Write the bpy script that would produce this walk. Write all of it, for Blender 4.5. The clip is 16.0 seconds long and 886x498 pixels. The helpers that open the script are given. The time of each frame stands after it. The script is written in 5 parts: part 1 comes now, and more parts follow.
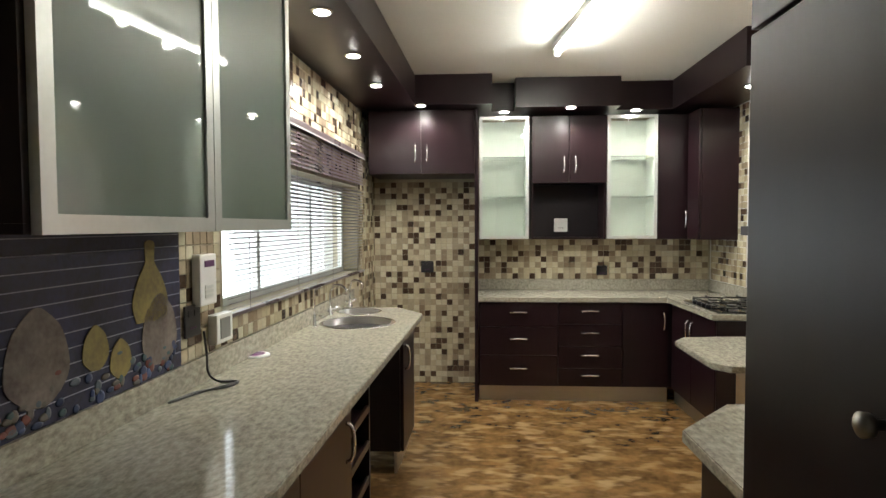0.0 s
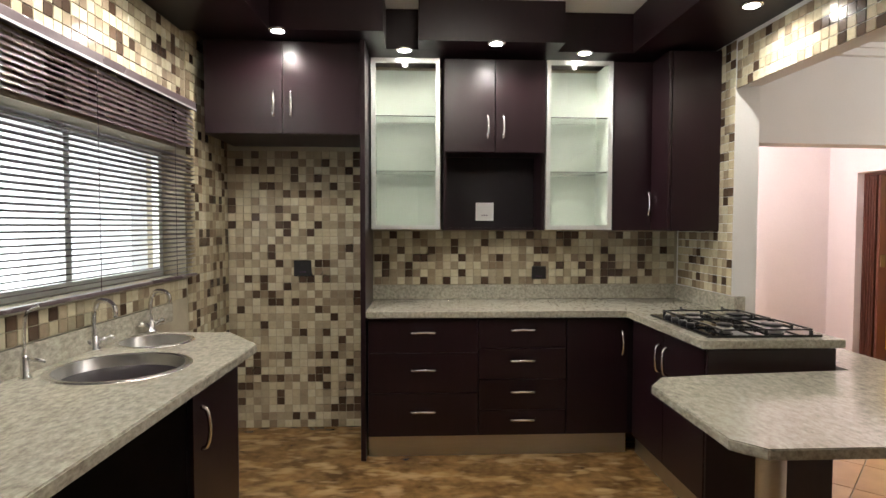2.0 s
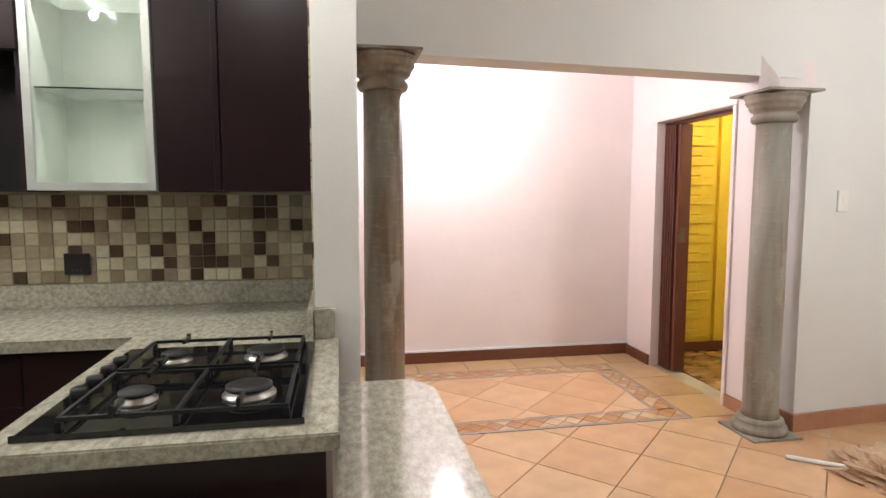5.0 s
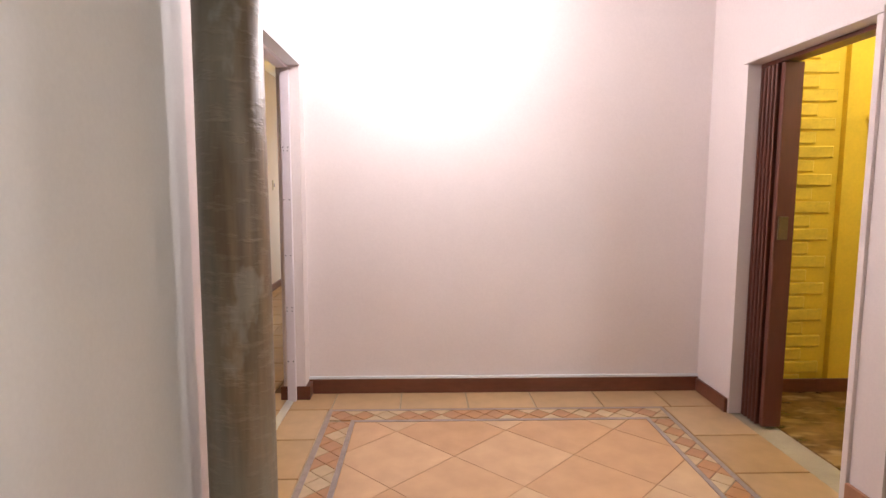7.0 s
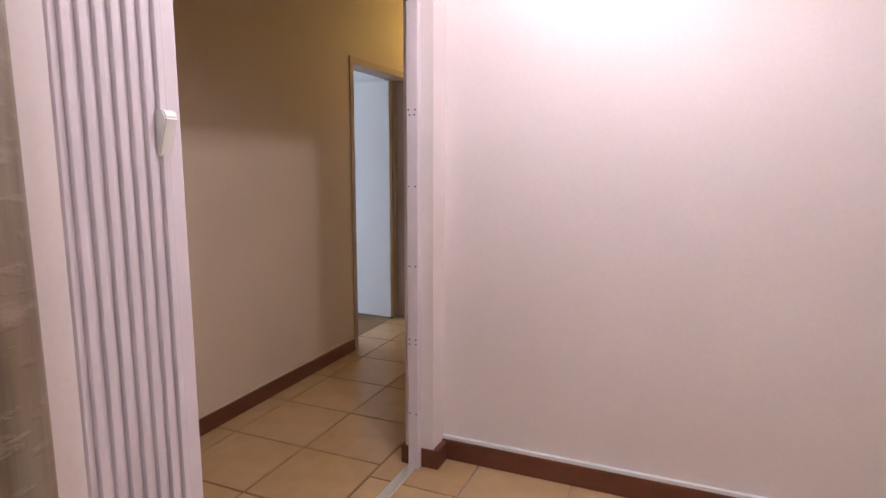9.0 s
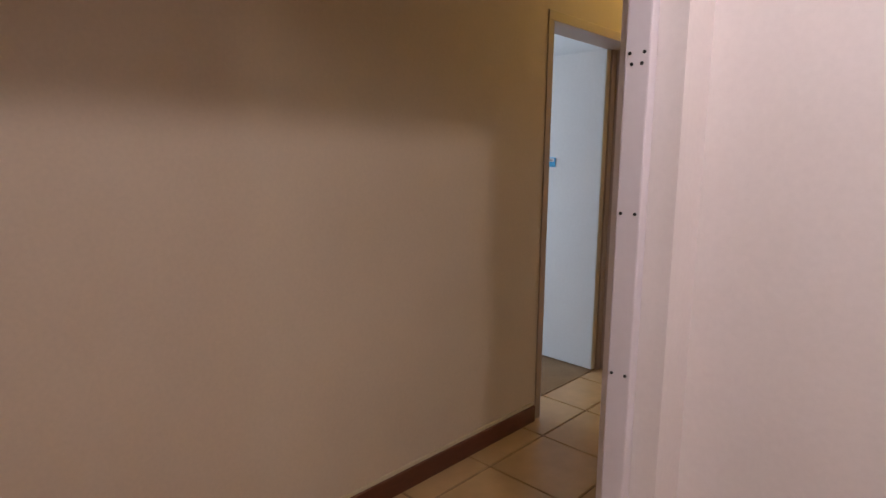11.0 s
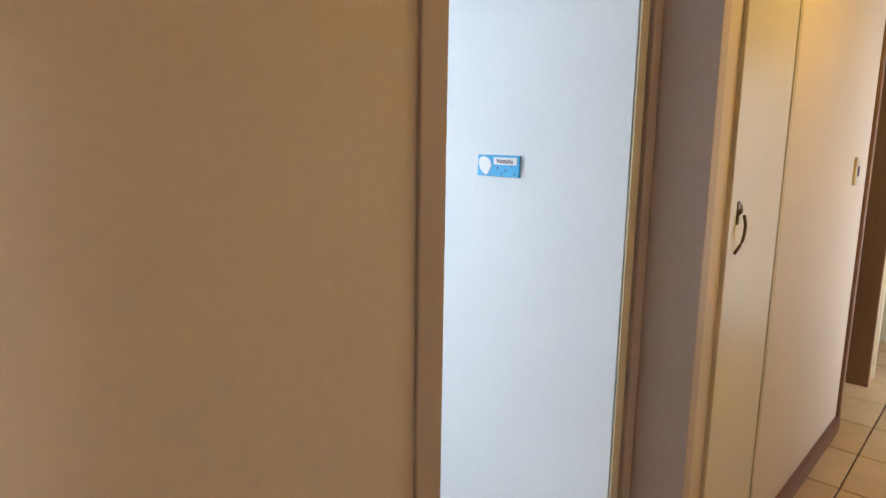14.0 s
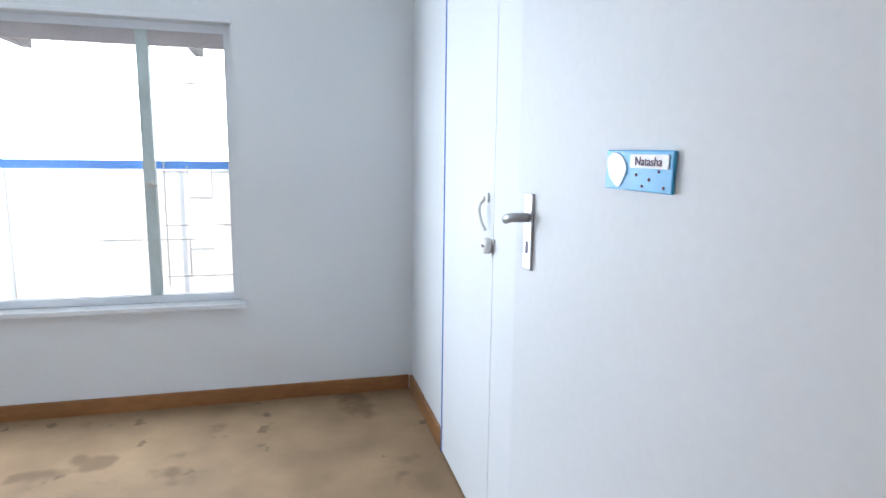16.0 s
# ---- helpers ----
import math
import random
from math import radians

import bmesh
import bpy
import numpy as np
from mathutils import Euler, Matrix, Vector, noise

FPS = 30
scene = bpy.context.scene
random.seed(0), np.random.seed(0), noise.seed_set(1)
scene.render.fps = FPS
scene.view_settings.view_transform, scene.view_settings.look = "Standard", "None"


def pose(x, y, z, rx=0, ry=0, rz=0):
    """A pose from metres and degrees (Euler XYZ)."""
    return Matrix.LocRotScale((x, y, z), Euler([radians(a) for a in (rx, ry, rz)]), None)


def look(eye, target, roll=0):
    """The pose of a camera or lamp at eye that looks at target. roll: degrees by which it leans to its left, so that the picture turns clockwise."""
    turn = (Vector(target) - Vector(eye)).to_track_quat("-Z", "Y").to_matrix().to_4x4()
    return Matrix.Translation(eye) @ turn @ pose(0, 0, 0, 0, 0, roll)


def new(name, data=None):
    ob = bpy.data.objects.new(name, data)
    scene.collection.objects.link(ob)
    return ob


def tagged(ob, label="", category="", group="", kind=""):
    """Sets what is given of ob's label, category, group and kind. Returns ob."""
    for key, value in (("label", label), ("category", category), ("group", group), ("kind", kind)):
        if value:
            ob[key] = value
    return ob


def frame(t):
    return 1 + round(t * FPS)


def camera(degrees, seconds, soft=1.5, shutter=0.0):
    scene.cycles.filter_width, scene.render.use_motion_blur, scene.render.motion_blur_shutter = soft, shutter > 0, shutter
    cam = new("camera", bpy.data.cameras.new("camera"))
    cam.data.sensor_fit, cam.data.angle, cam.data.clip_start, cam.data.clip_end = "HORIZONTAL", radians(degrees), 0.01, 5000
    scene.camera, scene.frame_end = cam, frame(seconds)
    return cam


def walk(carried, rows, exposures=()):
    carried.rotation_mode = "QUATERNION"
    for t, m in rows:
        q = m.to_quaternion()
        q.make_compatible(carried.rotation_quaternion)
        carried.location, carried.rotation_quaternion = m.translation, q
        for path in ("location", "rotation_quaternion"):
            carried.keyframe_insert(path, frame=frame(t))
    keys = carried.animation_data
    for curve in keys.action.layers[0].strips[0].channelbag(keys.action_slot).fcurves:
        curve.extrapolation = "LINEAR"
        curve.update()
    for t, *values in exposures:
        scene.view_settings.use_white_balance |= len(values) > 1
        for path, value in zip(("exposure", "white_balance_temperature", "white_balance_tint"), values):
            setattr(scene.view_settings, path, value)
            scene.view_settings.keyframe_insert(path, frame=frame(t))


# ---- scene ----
cam = camera(75.0, 16.0)
PATH = [
    (0, (-0.007, -0.802, 1.514), (-0.117, 1.193, 1.432), -0.2),
    (0.5, (0.013, -0.429, 1.499), (-0.096, 1.566, 1.413), -0.3),
    (1, (0.068, -0.063, 1.477), (-0.016, 1.933, 1.391), -0.3),
    (1.5, (0.139, 0.332, 1.441), (0.129, 2.33, 1.361), -0.0),
    (2, (0.313, 0.672, 1.413), (0.411, 2.668, 1.333), 0.1),
    (2.5, (0.532, 1.004, 1.39), (0.76, 2.99, 1.304), 0.2),
    (3, (0.804, 1.269, 1.38), (1.169, 3.233, 1.284), 0.3),
    (3.5, (1.141, 1.466, 1.385), (1.55, 3.42, 1.272), 0.2),
    (4, (1.515, 1.687, 1.386), (1.943, 3.636, 1.256), 0.1),
    (4.5, (1.927, 1.843, 1.371), (2.332, 3.796, 1.222), 0.1),
    (5, (2.27, 2.054, 1.363), (2.628, 4.013, 1.186), 0.0),
    (5.2, (2.39, 2.149, 1.375), (2.72, 4.113, 1.186), 0.1),
    (7.3, (3.082, 3.368, 1.284), (3.05, 5.355, 1.058), -0.1),
    (7.5, (3.127, 3.52, 1.304), (3.016, 5.502, 1.064), -0.3),
    (8, (3.219, 3.857, 1.293), (2.905, 5.815, 1.031), -0.0),
    (8.5, (3.258, 4.149, 1.295), (2.705, 6.051, 1.015), 0.2),
    (8.7, (3.254, 4.267, 1.303), (2.617, 6.141, 1.016), 0.2),
    (10.8, (2.82, 5.365, 1.305), (1.462, 6.801, 1.0), 0.5),
    (11, (2.739, 5.479, 1.31), (1.366, 6.901, 1.004), 0.6),
    (11.5, (2.51, 5.746, 1.318), (1.131, 7.163, 1.011), 0.8),
    (12, (2.295, 6.016, 1.303), (0.921, 7.435, 0.991), 0.9),
    (12.5, (2.099, 6.304, 1.285), (0.723, 7.725, 0.989), 0.8),
    (13, (1.906, 6.621, 1.292), (0.534, 8.044, 0.99), 1.2),
    (13.5, (1.756, 6.993, 1.306), (0.38, 8.412, 0.995), 1.3),
    (14, (1.643, 7.352, 1.312), (0.26, 8.765, 1.012), 1.0),
    (14.5, (1.561, 7.665, 1.307), (0.127, 9.026, 1.005), 0.4),
    (15, (1.462, 7.873, 1.304), (-0.121, 9.056, 0.996), 0.1),
    (15.5, (1.372, 7.981, 1.312), (-0.358, 8.94, 1.016), 0.4),
    (16, (1.3, 8.07, 1.31), (-0.551, 8.768, 1.015), 0.7),
]
walk(cam, [(t, look(eye, target, roll)) for t, eye, target, roll in PATH], [(0, 0.34, 6400, 8), (1.0, 0.10, 6450, 11), (2.0, 0.06, 6500, 12), (3.0, 0.1, 6450, 11), (4.4, 0.06, 6300, 10), (5.2, 0.10, 6250, 10), (7.3, -0.34, 6400, 14), (8.7, -0.58, 6150, 17), (10.8, -0.95, 6350, 14), (12.0, -0.84, 6400, 14), (13.0, -0.36, 6450, 10), (13.5, -0.15, 6350, 9), (14.3, 0.08, 6200, 8), (14.7, 0.08, 6200, 8), (15.5, 0.03, 6350, 12), (16.0, -0.10, 6300, 12)])

# ---- world, sun and lamps ----
def sky_world():
    w = bpy.data.worlds.new("sky")
    scene.world = w
    w.use_nodes = True
    nt = w.node_tree
    sky = nt.nodes.new("ShaderNodeTexSky")
    sky.sky_type, sky.sun_disc = "NISHITA", False
    sky.sun_elevation, sky.sun_rotation = radians(48), radians(250)
    bg = nt.nodes["Background"]
    bg.inputs["Strength"].default_value = 0.15
    nt.links.new(sky.outputs["Color"], bg.inputs["Color"])


sky_world()
sun = new("sun", bpy.data.lights.new("sun", "SUN"))
sun.data.energy, sun.data.angle, sun.data.color = 2.5, radians(0.6), (1.0, 0.95, 0.88)
sun.matrix_world = look((6, -8, 12), (0, 0, 0))


def lamp(name, kind, m, watts, colour, size=0.1, size_y=0.0, spot=0.0):
    ob = new(name, bpy.data.lights.new(name, kind))
    ob.data.energy, ob.data.color = watts, colour
    if kind == "AREA":
        ob.data.size = size
        if size_y:
            ob.data.shape, ob.data.size_y = "RECTANGLE", size_y
    else:
        ob.data.shadow_soft_size = size
    if kind == "SPOT":
        ob.data.spot_size, ob.data.spot_blend = radians(spot), 0.6
    ob.matrix_world = m
    return ob


DOWN = (0, 0, 0)
SPOTS = [(-0.71, 1.87), (-0.71, 2.56), (-0.70, 3.28), (-0.45, 3.98), (0.25, 4.30), (0.80, 4.14), (1.38, 4.30), (1.97, 3.48)]
for sx, sy in SPOTS:
    lamp("downlight_lamp", "SPOT", pose(sx, sy, 2.470), 26 if sx < -0.6 else 20, (1.0, 0.95, 0.87), 0.02, spot=164)
for ty in (2.2, 2.62, 3.04):
    lamp("tube_lamp", "POINT", pose(0.61, ty, 2.64), 7.5, (1.0, 0.97, 0.84), 0.03)
lamp("nook_lamp", "POINT", pose(3.00, 5.85, 2.30), 66, (1.0, 0.90, 0.91), 0.045)
lamp("living_lamp", "POINT", pose(5.2, 2.9, 2.40), 88, (0.98, 0.96, 0.93), 0.10)
lamp("corridor_lamp", "POINT", pose(1.62, 9.3, 2.42), 19, (1.0, 0.66, 0.12), 0.06)
# added fill light without a fitting, brightens the yellow bricks evenly
lamp("yellow_room_fill", "POINT", pose(5.6, 5.75, 2.4), 32, (1.0, 0.86, 0.55), 0.06)
lamp("bedroom_window_light", "AREA", pose(-1.92, 7.35, 1.27, 0, -90, -6.5), 76, (0.80, 0.90, 1.0), 1.4, 1.5)
lamp("kitchen_window_light", "AREA", pose(-1.28, 2.85, 1.48, 0, -90, 0), 4, (0.93, 0.97, 1.0), 0.66, 2.3)
lamp("corridor_side_light", "AREA", pose(2.26, 11.5, 1.1, 0, 90, 0), 30, (0.84, 0.91, 1.0), 1.8, 0.8)


# ---- materials ----
def material(name, base, rough=0.5, metal=0.0, vary=0.12, scale=6.0, grain=60.0, bump=0.05, stretch=(1, 1, 1), second=None, coat=0.0):
    """A surface with two scales of colour change and fine relief."""
    m = bpy.data.materials.new(name)
    m.use_nodes = True
    nt = m.node_tree
    b = nt.nodes["Principled BSDF"]
    b.inputs["Metallic"].default_value = metal
    b.inputs["Coat Weight"].default_value = coat
    co = nt.nodes.new("ShaderNodeTexCoord")
    mp = nt.nodes.new("ShaderNodeMapping")
    mp.inputs["Scale"].default_value = stretch
    nt.links.new(co.outputs["Object"], mp.inputs["Vector"])
    big, fine = nt.nodes.new("ShaderNodeTexNoise"), nt.nodes.new("ShaderNodeTexNoise")
    big.inputs["Scale"].default_value, fine.inputs["Scale"].default_value = scale, grain
    big.inputs["Detail"].default_value, fine.inputs["Detail"].default_value = 4, 3
    for n in (big, fine):
        nt.links.new(mp.outputs["Vector"], n.inputs["Vector"])
    add = nt.nodes.new("ShaderNodeMath")
    add.operation = "MULTIPLY_ADD"
    add.inputs[1].default_value = 0.35
    nt.links.new(fine.outputs["Fac"], add.inputs[0])
    scl = nt.nodes.new("ShaderNodeMath")
    scl.operation = "MULTIPLY"
    scl.inputs[1].default_value = 0.65
    nt.links.new(big.outputs["Fac"], scl.inputs[0])
    nt.links.new(scl.outputs[0], add.inputs[2])
    ramp = nt.nodes.new("ShaderNodeValToRGB")
    other = second or tuple(c * (1 - vary) for c in base)
    light = base if second else tuple(min(1, c * (1 + vary * 0.5)) for c in base)
    ramp.color_ramp.elements[0].position, ramp.color_ramp.elements[1].position = 0.35, 0.65
    ramp.color_ramp.elements[0].color, ramp.color_ramp.elements[1].color = (*other, 1), (*light, 1)
    nt.links.new(add.outputs[0], ramp.inputs["Fac"])
    nt.links.new(ramp.outputs["Color"], b.inputs["Base Color"])
    rr = nt.nodes.new("ShaderNodeMapRange")
    rr.inputs["To Min"].default_value, rr.inputs["To Max"].default_value = rough * 0.85, min(1, rough * 1.15)
    nt.links.new(big.outputs["Fac"], rr.inputs["Value"])
    nt.links.new(rr.outputs["Result"], b.inputs["Roughness"])
    if bump:
        bp = nt.nodes.new("ShaderNodeBump")
        bp.inputs["Strength"].default_value, bp.inputs["Distance"].default_value = bump, 0.004
        nt.links.new(fine.outputs["Fac"], bp.inputs["Height"])
        nt.links.new(bp.outputs["Normal"], b.inputs["Normal"])
    return m


def pieces_material(name, colours, rough, island=False, bump=0.08, grain=40.0):
    """Pieces that take one of several colours each."""
    m = bpy.data.materials.new(name)
    m.use_nodes = True
    nt = m.node_tree
    b = nt.nodes["Principled BSDF"]
    src = nt.nodes.new("ShaderNodeNewGeometry" if island else "ShaderNodeObjectInfo")
    out = src.outputs["Random Per Island" if island else "Random"]
    ramp = nt.nodes.new("ShaderNodeValToRGB")
    ramp.color_ramp.interpolation = "CONSTANT"
    els = ramp.color_ramp.elements
    while len(els) < len(colours):
        els.new(0.5)
    for n, c in enumerate(colours):
        els[n].position = n / len(colours)
    for n, c in enumerate(colours):
        els[n].color = (*c, 1)
    nt.links.new(out, ramp.inputs["Fac"])
    co = nt.nodes.new("ShaderNodeTexCoord")
    nz = nt.nodes.new("ShaderNodeTexNoise")
    nz.inputs["Scale"].default_value, nz.inputs["Detail"].default_value = grain, 4
    nt.links.new(co.outputs["Object"], nz.inputs["Vector"])
    mix = nt.nodes.new("ShaderNodeMix")
    mix.data_type, mix.blend_type = "RGBA", "MULTIPLY"
    mix.inputs["Factor"].default_value = 0.35
    nt.links.new(ramp.outputs["Color"], mix.inputs["A"])
    nt.links.new(nz.outputs["Fac"], mix.inputs["B"])
    nt.links.new(mix.outputs["Result"], b.inputs["Base Color"])
    b.inputs["Roughness"].default_value = rough
    bp = nt.nodes.new("ShaderNodeBump")
    bp.inputs["Strength"].default_value, bp.inputs["Distance"].default_value = bump, 0.003
    nt.links.new(nz.outputs["Fac"], bp.inputs["Height"])
    nt.links.new(bp.outputs["Normal"], b.inputs["Normal"])
    return m


def glow(name, colour, strength):
    m = bpy.data.materials.new(name)
    m.use_nodes = True
    b = m.node_tree.nodes["Principled BSDF"]
    b.inputs["Base Color"].default_value = (*colour, 1)
    b.inputs["Emission Color"].default_value = (*colour, 1)
    b.inputs["Emission Strength"].default_value = strength
    return m


def glass(name, colour, rough, trans=1.0):
    m = bpy.data.materials.new(name)
    m.use_nodes = True
    b = m.node_tree.nodes["Principled BSDF"]
    b.inputs["Base Color"].default_value = (*colour, 1)
    b.inputs["Roughness"].default_value = rough
    b.inputs["Transmission Weight"].default_value = trans
    b.inputs["IOR"].default_value = 1.45
    return m


WOOD = material("dark_laminate", (0.0145, 0.0052, 0.0075), 0.33, vary=0.3, scale=2, grain=26, stretch=(1, 1, 0.12), bump=0.03)
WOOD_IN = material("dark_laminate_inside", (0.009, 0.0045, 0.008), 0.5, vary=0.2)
for dull in (WOOD, WOOD_IN):
    dull.node_tree.nodes["Principled BSDF"].inputs["Specular IOR Level"].default_value = 0.38
GRANITE = material("speckled_granite", (0.50, 0.475, 0.385), 0.10, scale=58, grain=170, stretch=(1.0, 0.5, 1.0), second=(0.255, 0.238, 0.195), bump=0.01)
WHITE_WALL = material("white_wall_paint", (0.74, 0.74, 0.72), 0.75, vary=0.05, scale=1.5, grain=90, bump=0.08)
PINK_WALL = material("warm_white_wall_paint", (0.80, 0.73, 0.715), 0.7, vary=0.05, scale=1.5, grain=80, bump=0.10)
CREAM_WALL = material("cream_wall_paint", (0.68, 0.565, 0.44), 0.6, vary=0.06, scale=1.5, grain=80, bump=0.08)
YELLOW_WALL = material("yellow_wall_paint", (0.80, 0.58, 0.05), 0.6, vary=0.1, scale=3, grain=70, bump=0.1)
BEDROOM_WALL = material("pale_bedroom_paint", (0.74, 0.77, 0.80), 0.7, vary=0.04, scale=1.5, grain=80, bump=0.06)
CEILING = material("white_ceiling_paint", (0.80, 0.80, 0.77), 0.8, vary=0.04, scale=2, grain=60, bump=0.05)
GROUT = material("cement_grout", (0.42, 0.37, 0.27), 0.85, vary=0.15, scale=8, grain=120, bump=0.1)
DARK_GROUT = material("dark_floor_grout", (0.16, 0.095, 0.055), 0.85, vary=0.2, scale=8, grain=120, bump=0.1)
MOSAIC_COLOURS = [(0.76, 0.70, 0.50), (0.40, 0.32, 0.22), (0.64, 0.56, 0.38), (0.085, 0.052, 0.034), (0.50, 0.42, 0.29), (0.70, 0.63, 0.44), (0.33, 0.255, 0.175), (0.78, 0.73, 0.54), (0.125, 0.08, 0.052), (0.55, 0.47, 0.33), (0.68, 0.60, 0.41), (0.44, 0.36, 0.25), (0.74, 0.67, 0.48)]
MOSAIC = pieces_material("mosaic_tile", MOSAIC_COLOURS, 0.16)
MOSAIC_REST = pieces_material("mosaic_tile_rest", MOSAIC_COLOURS, 0.16, island=True)
CREAM_TILE = pieces_material("cream_floor_tile", [(0.60, 0.40, 0.205), (0.64, 0.435, 0.23), (0.58, 0.38, 0.19), (0.62, 0.42, 0.225)], 0.28, grain=9, bump=0.05)
CREAM_TILE_REST = pieces_material("cream_floor_tile_rest", [(0.60, 0.40, 0.205), (0.64, 0.435, 0.23), (0.58, 0.38, 0.19)], 0.28, island=True, grain=9, bump=0.05)
TERRACOTTA = pieces_material("terracotta_tile", [(0.70, 0.44, 0.245), (0.73, 0.47, 0.27), (0.68, 0.415, 0.225), (0.72, 0.485, 0.285)], 0.25, grain=7, bump=0.05)
TERRACOTTA_REST = pieces_material("terracotta_tile_rest", [(0.56, 0.25, 0.10), (0.60, 0.29, 0.13), (0.52, 0.22, 0.09)], 0.25, island=True, grain=7, bump=0.05)
CHROME = material("chrome", (0.84, 0.84, 0.84), 0.24, metal=1.0, vary=0.05, bump=0)
STEEL = material("brushed_steel", (0.55, 0.54, 0.52), 0.32, metal=1.0, vary=0.1, grain=150, stretch=(0.1, 1, 1), bump=0.03)
ALU = material("satin_aluminium", (0.72, 0.74, 0.72), 0.35, metal=0.6, vary=0.06, bump=0.02)
FROSTED = glass("frosted_glass", (0.29, 0.40, 0.32), 0.45, 0.45)
FROSTED.node_tree.nodes["Principled BSDF"].inputs["Coat Weight"].default_value = 1.0
CLEAR = glass("clear_glass", (0.95, 0.98, 0.96), 0.02)
CAB_WHITE = material("white_melamine", (0.72, 0.76, 0.70), 0.5, vary=0.04, bump=0.02)
WHITE_GLOSS = material("white_gloss_paint", (0.76, 0.79, 0.83), 0.6, vary=0.04, scale=2, bump=0.03)
CREAM_GLOSS = material("cream_gloss_paint", (0.66, 0.58, 0.42), 0.35, vary=0.06, scale=2, bump=0.04)
WHITE_PLASTIC = material("white_plastic", (0.80, 0.80, 0.78), 0.35, vary=0.03, bump=0)
LILAC_PVC = material("white_pvc_strip", (0.74, 0.68, 0.72), 0.4, vary=0.04, bump=0.02)
BLACK_PLASTIC = material("black_plastic", (0.015, 0.014, 0.016), 0.3, vary=0.2, bump=0)
BLACK_GLASS = material("black_glass", (0.008, 0.008, 0.010), 0.06, vary=0.2, bump=0, coat=0.5)
IRON = material("black_cast_iron", (0.010, 0.0095, 0.010), 0.38, vary=0.3, grain=200, bump=0.15)
BRONZE = material("aged_brass", (0.20, 0.145, 0.08), 0.4, metal=0.8, vary=0.3, bump=0.05)
SKIRT = material("dark_red_brown_skirting", (0.15, 0.050, 0.027), 0.35, vary=0.3, scale=5, grain=50, stretch=(0.3, 0.3, 1), bump=0.05)
SKIRT_TILE = material("terracotta_skirting", (0.42, 0.20, 0.11), 0.3, vary=0.15, scale=6, bump=0.04)
SKIRT_WOOD = material("varnished_brown_skirting", (0.30, 0.135, 0.05), 0.35, vary=0.3, scale=5, grain=50, stretch=(0.3, 0.3, 1), bump=0.05)
FRAME_WOOD = material("brown_painted_frame", (0.21, 0.11, 0.055), 0.45, vary=0.2, scale=4, grain=60, stretch=(1, 1, 0.2), bump=0.05)
FOLD_BROWN = material("brown_vinyl_fold", (0.13, 0.042, 0.028), 0.35, vary=0.25, scale=4, grain=50, stretch=(1, 1, 0.15), bump=0.04)
BLIND = material("dark_brown_slat", (0.11, 0.082, 0.088), 0.28, vary=0.2, scale=4, grain=50, bump=0.03)
CARPET = material("stained_brown_carpet", (0.33, 0.22, 0.125), 0.8, scale=3.2, grain=300, second=(0.185, 0.115, 0.06), bump=0.5)


def stains(m):
    """Dark blots of spilt liquid on the carpet."""
    nt = m.node_tree
    b = nt.nodes["Principled BSDF"]
    base = b.inputs["Base Color"].links[0].from_socket
    co = nt.nodes.new("ShaderNodeTexCoord")
    for scale, low, high, tone in ((2.6, 0.60, 0.66, (0.13, 0.075, 0.035)), (7.0, 0.66, 0.70, (0.10, 0.06, 0.03))):
        nz = nt.nodes.new("ShaderNodeTexNoise")
        nz.inputs["Scale"].default_value, nz.inputs["Detail"].default_value = scale, 3
        rp = nt.nodes.new("ShaderNodeValToRGB")
        rp.color_ramp.elements[0].position, rp.color_ramp.elements[1].position = low, high
        rp.color_ramp.elements[1].color = (0.7, 0.7, 0.7, 1)
        mix = nt.nodes.new("ShaderNodeMix")
        mix.data_type = "RGBA"
        mix.inputs["B"].default_value = (*tone, 1)
        nt.links.new(co.outputs["Object"], nz.inputs["Vector"])
        nt.links.new(nz.outputs["Fac"], rp.inputs["Fac"])
        nt.links.new(rp.outputs["Color"], mix.inputs["Factor"])
        nt.links.new(base, mix.inputs["A"])
        base = mix.outputs["Result"]
    nt.links.new(base, b.inputs["Base Color"])


stains(CARPET)


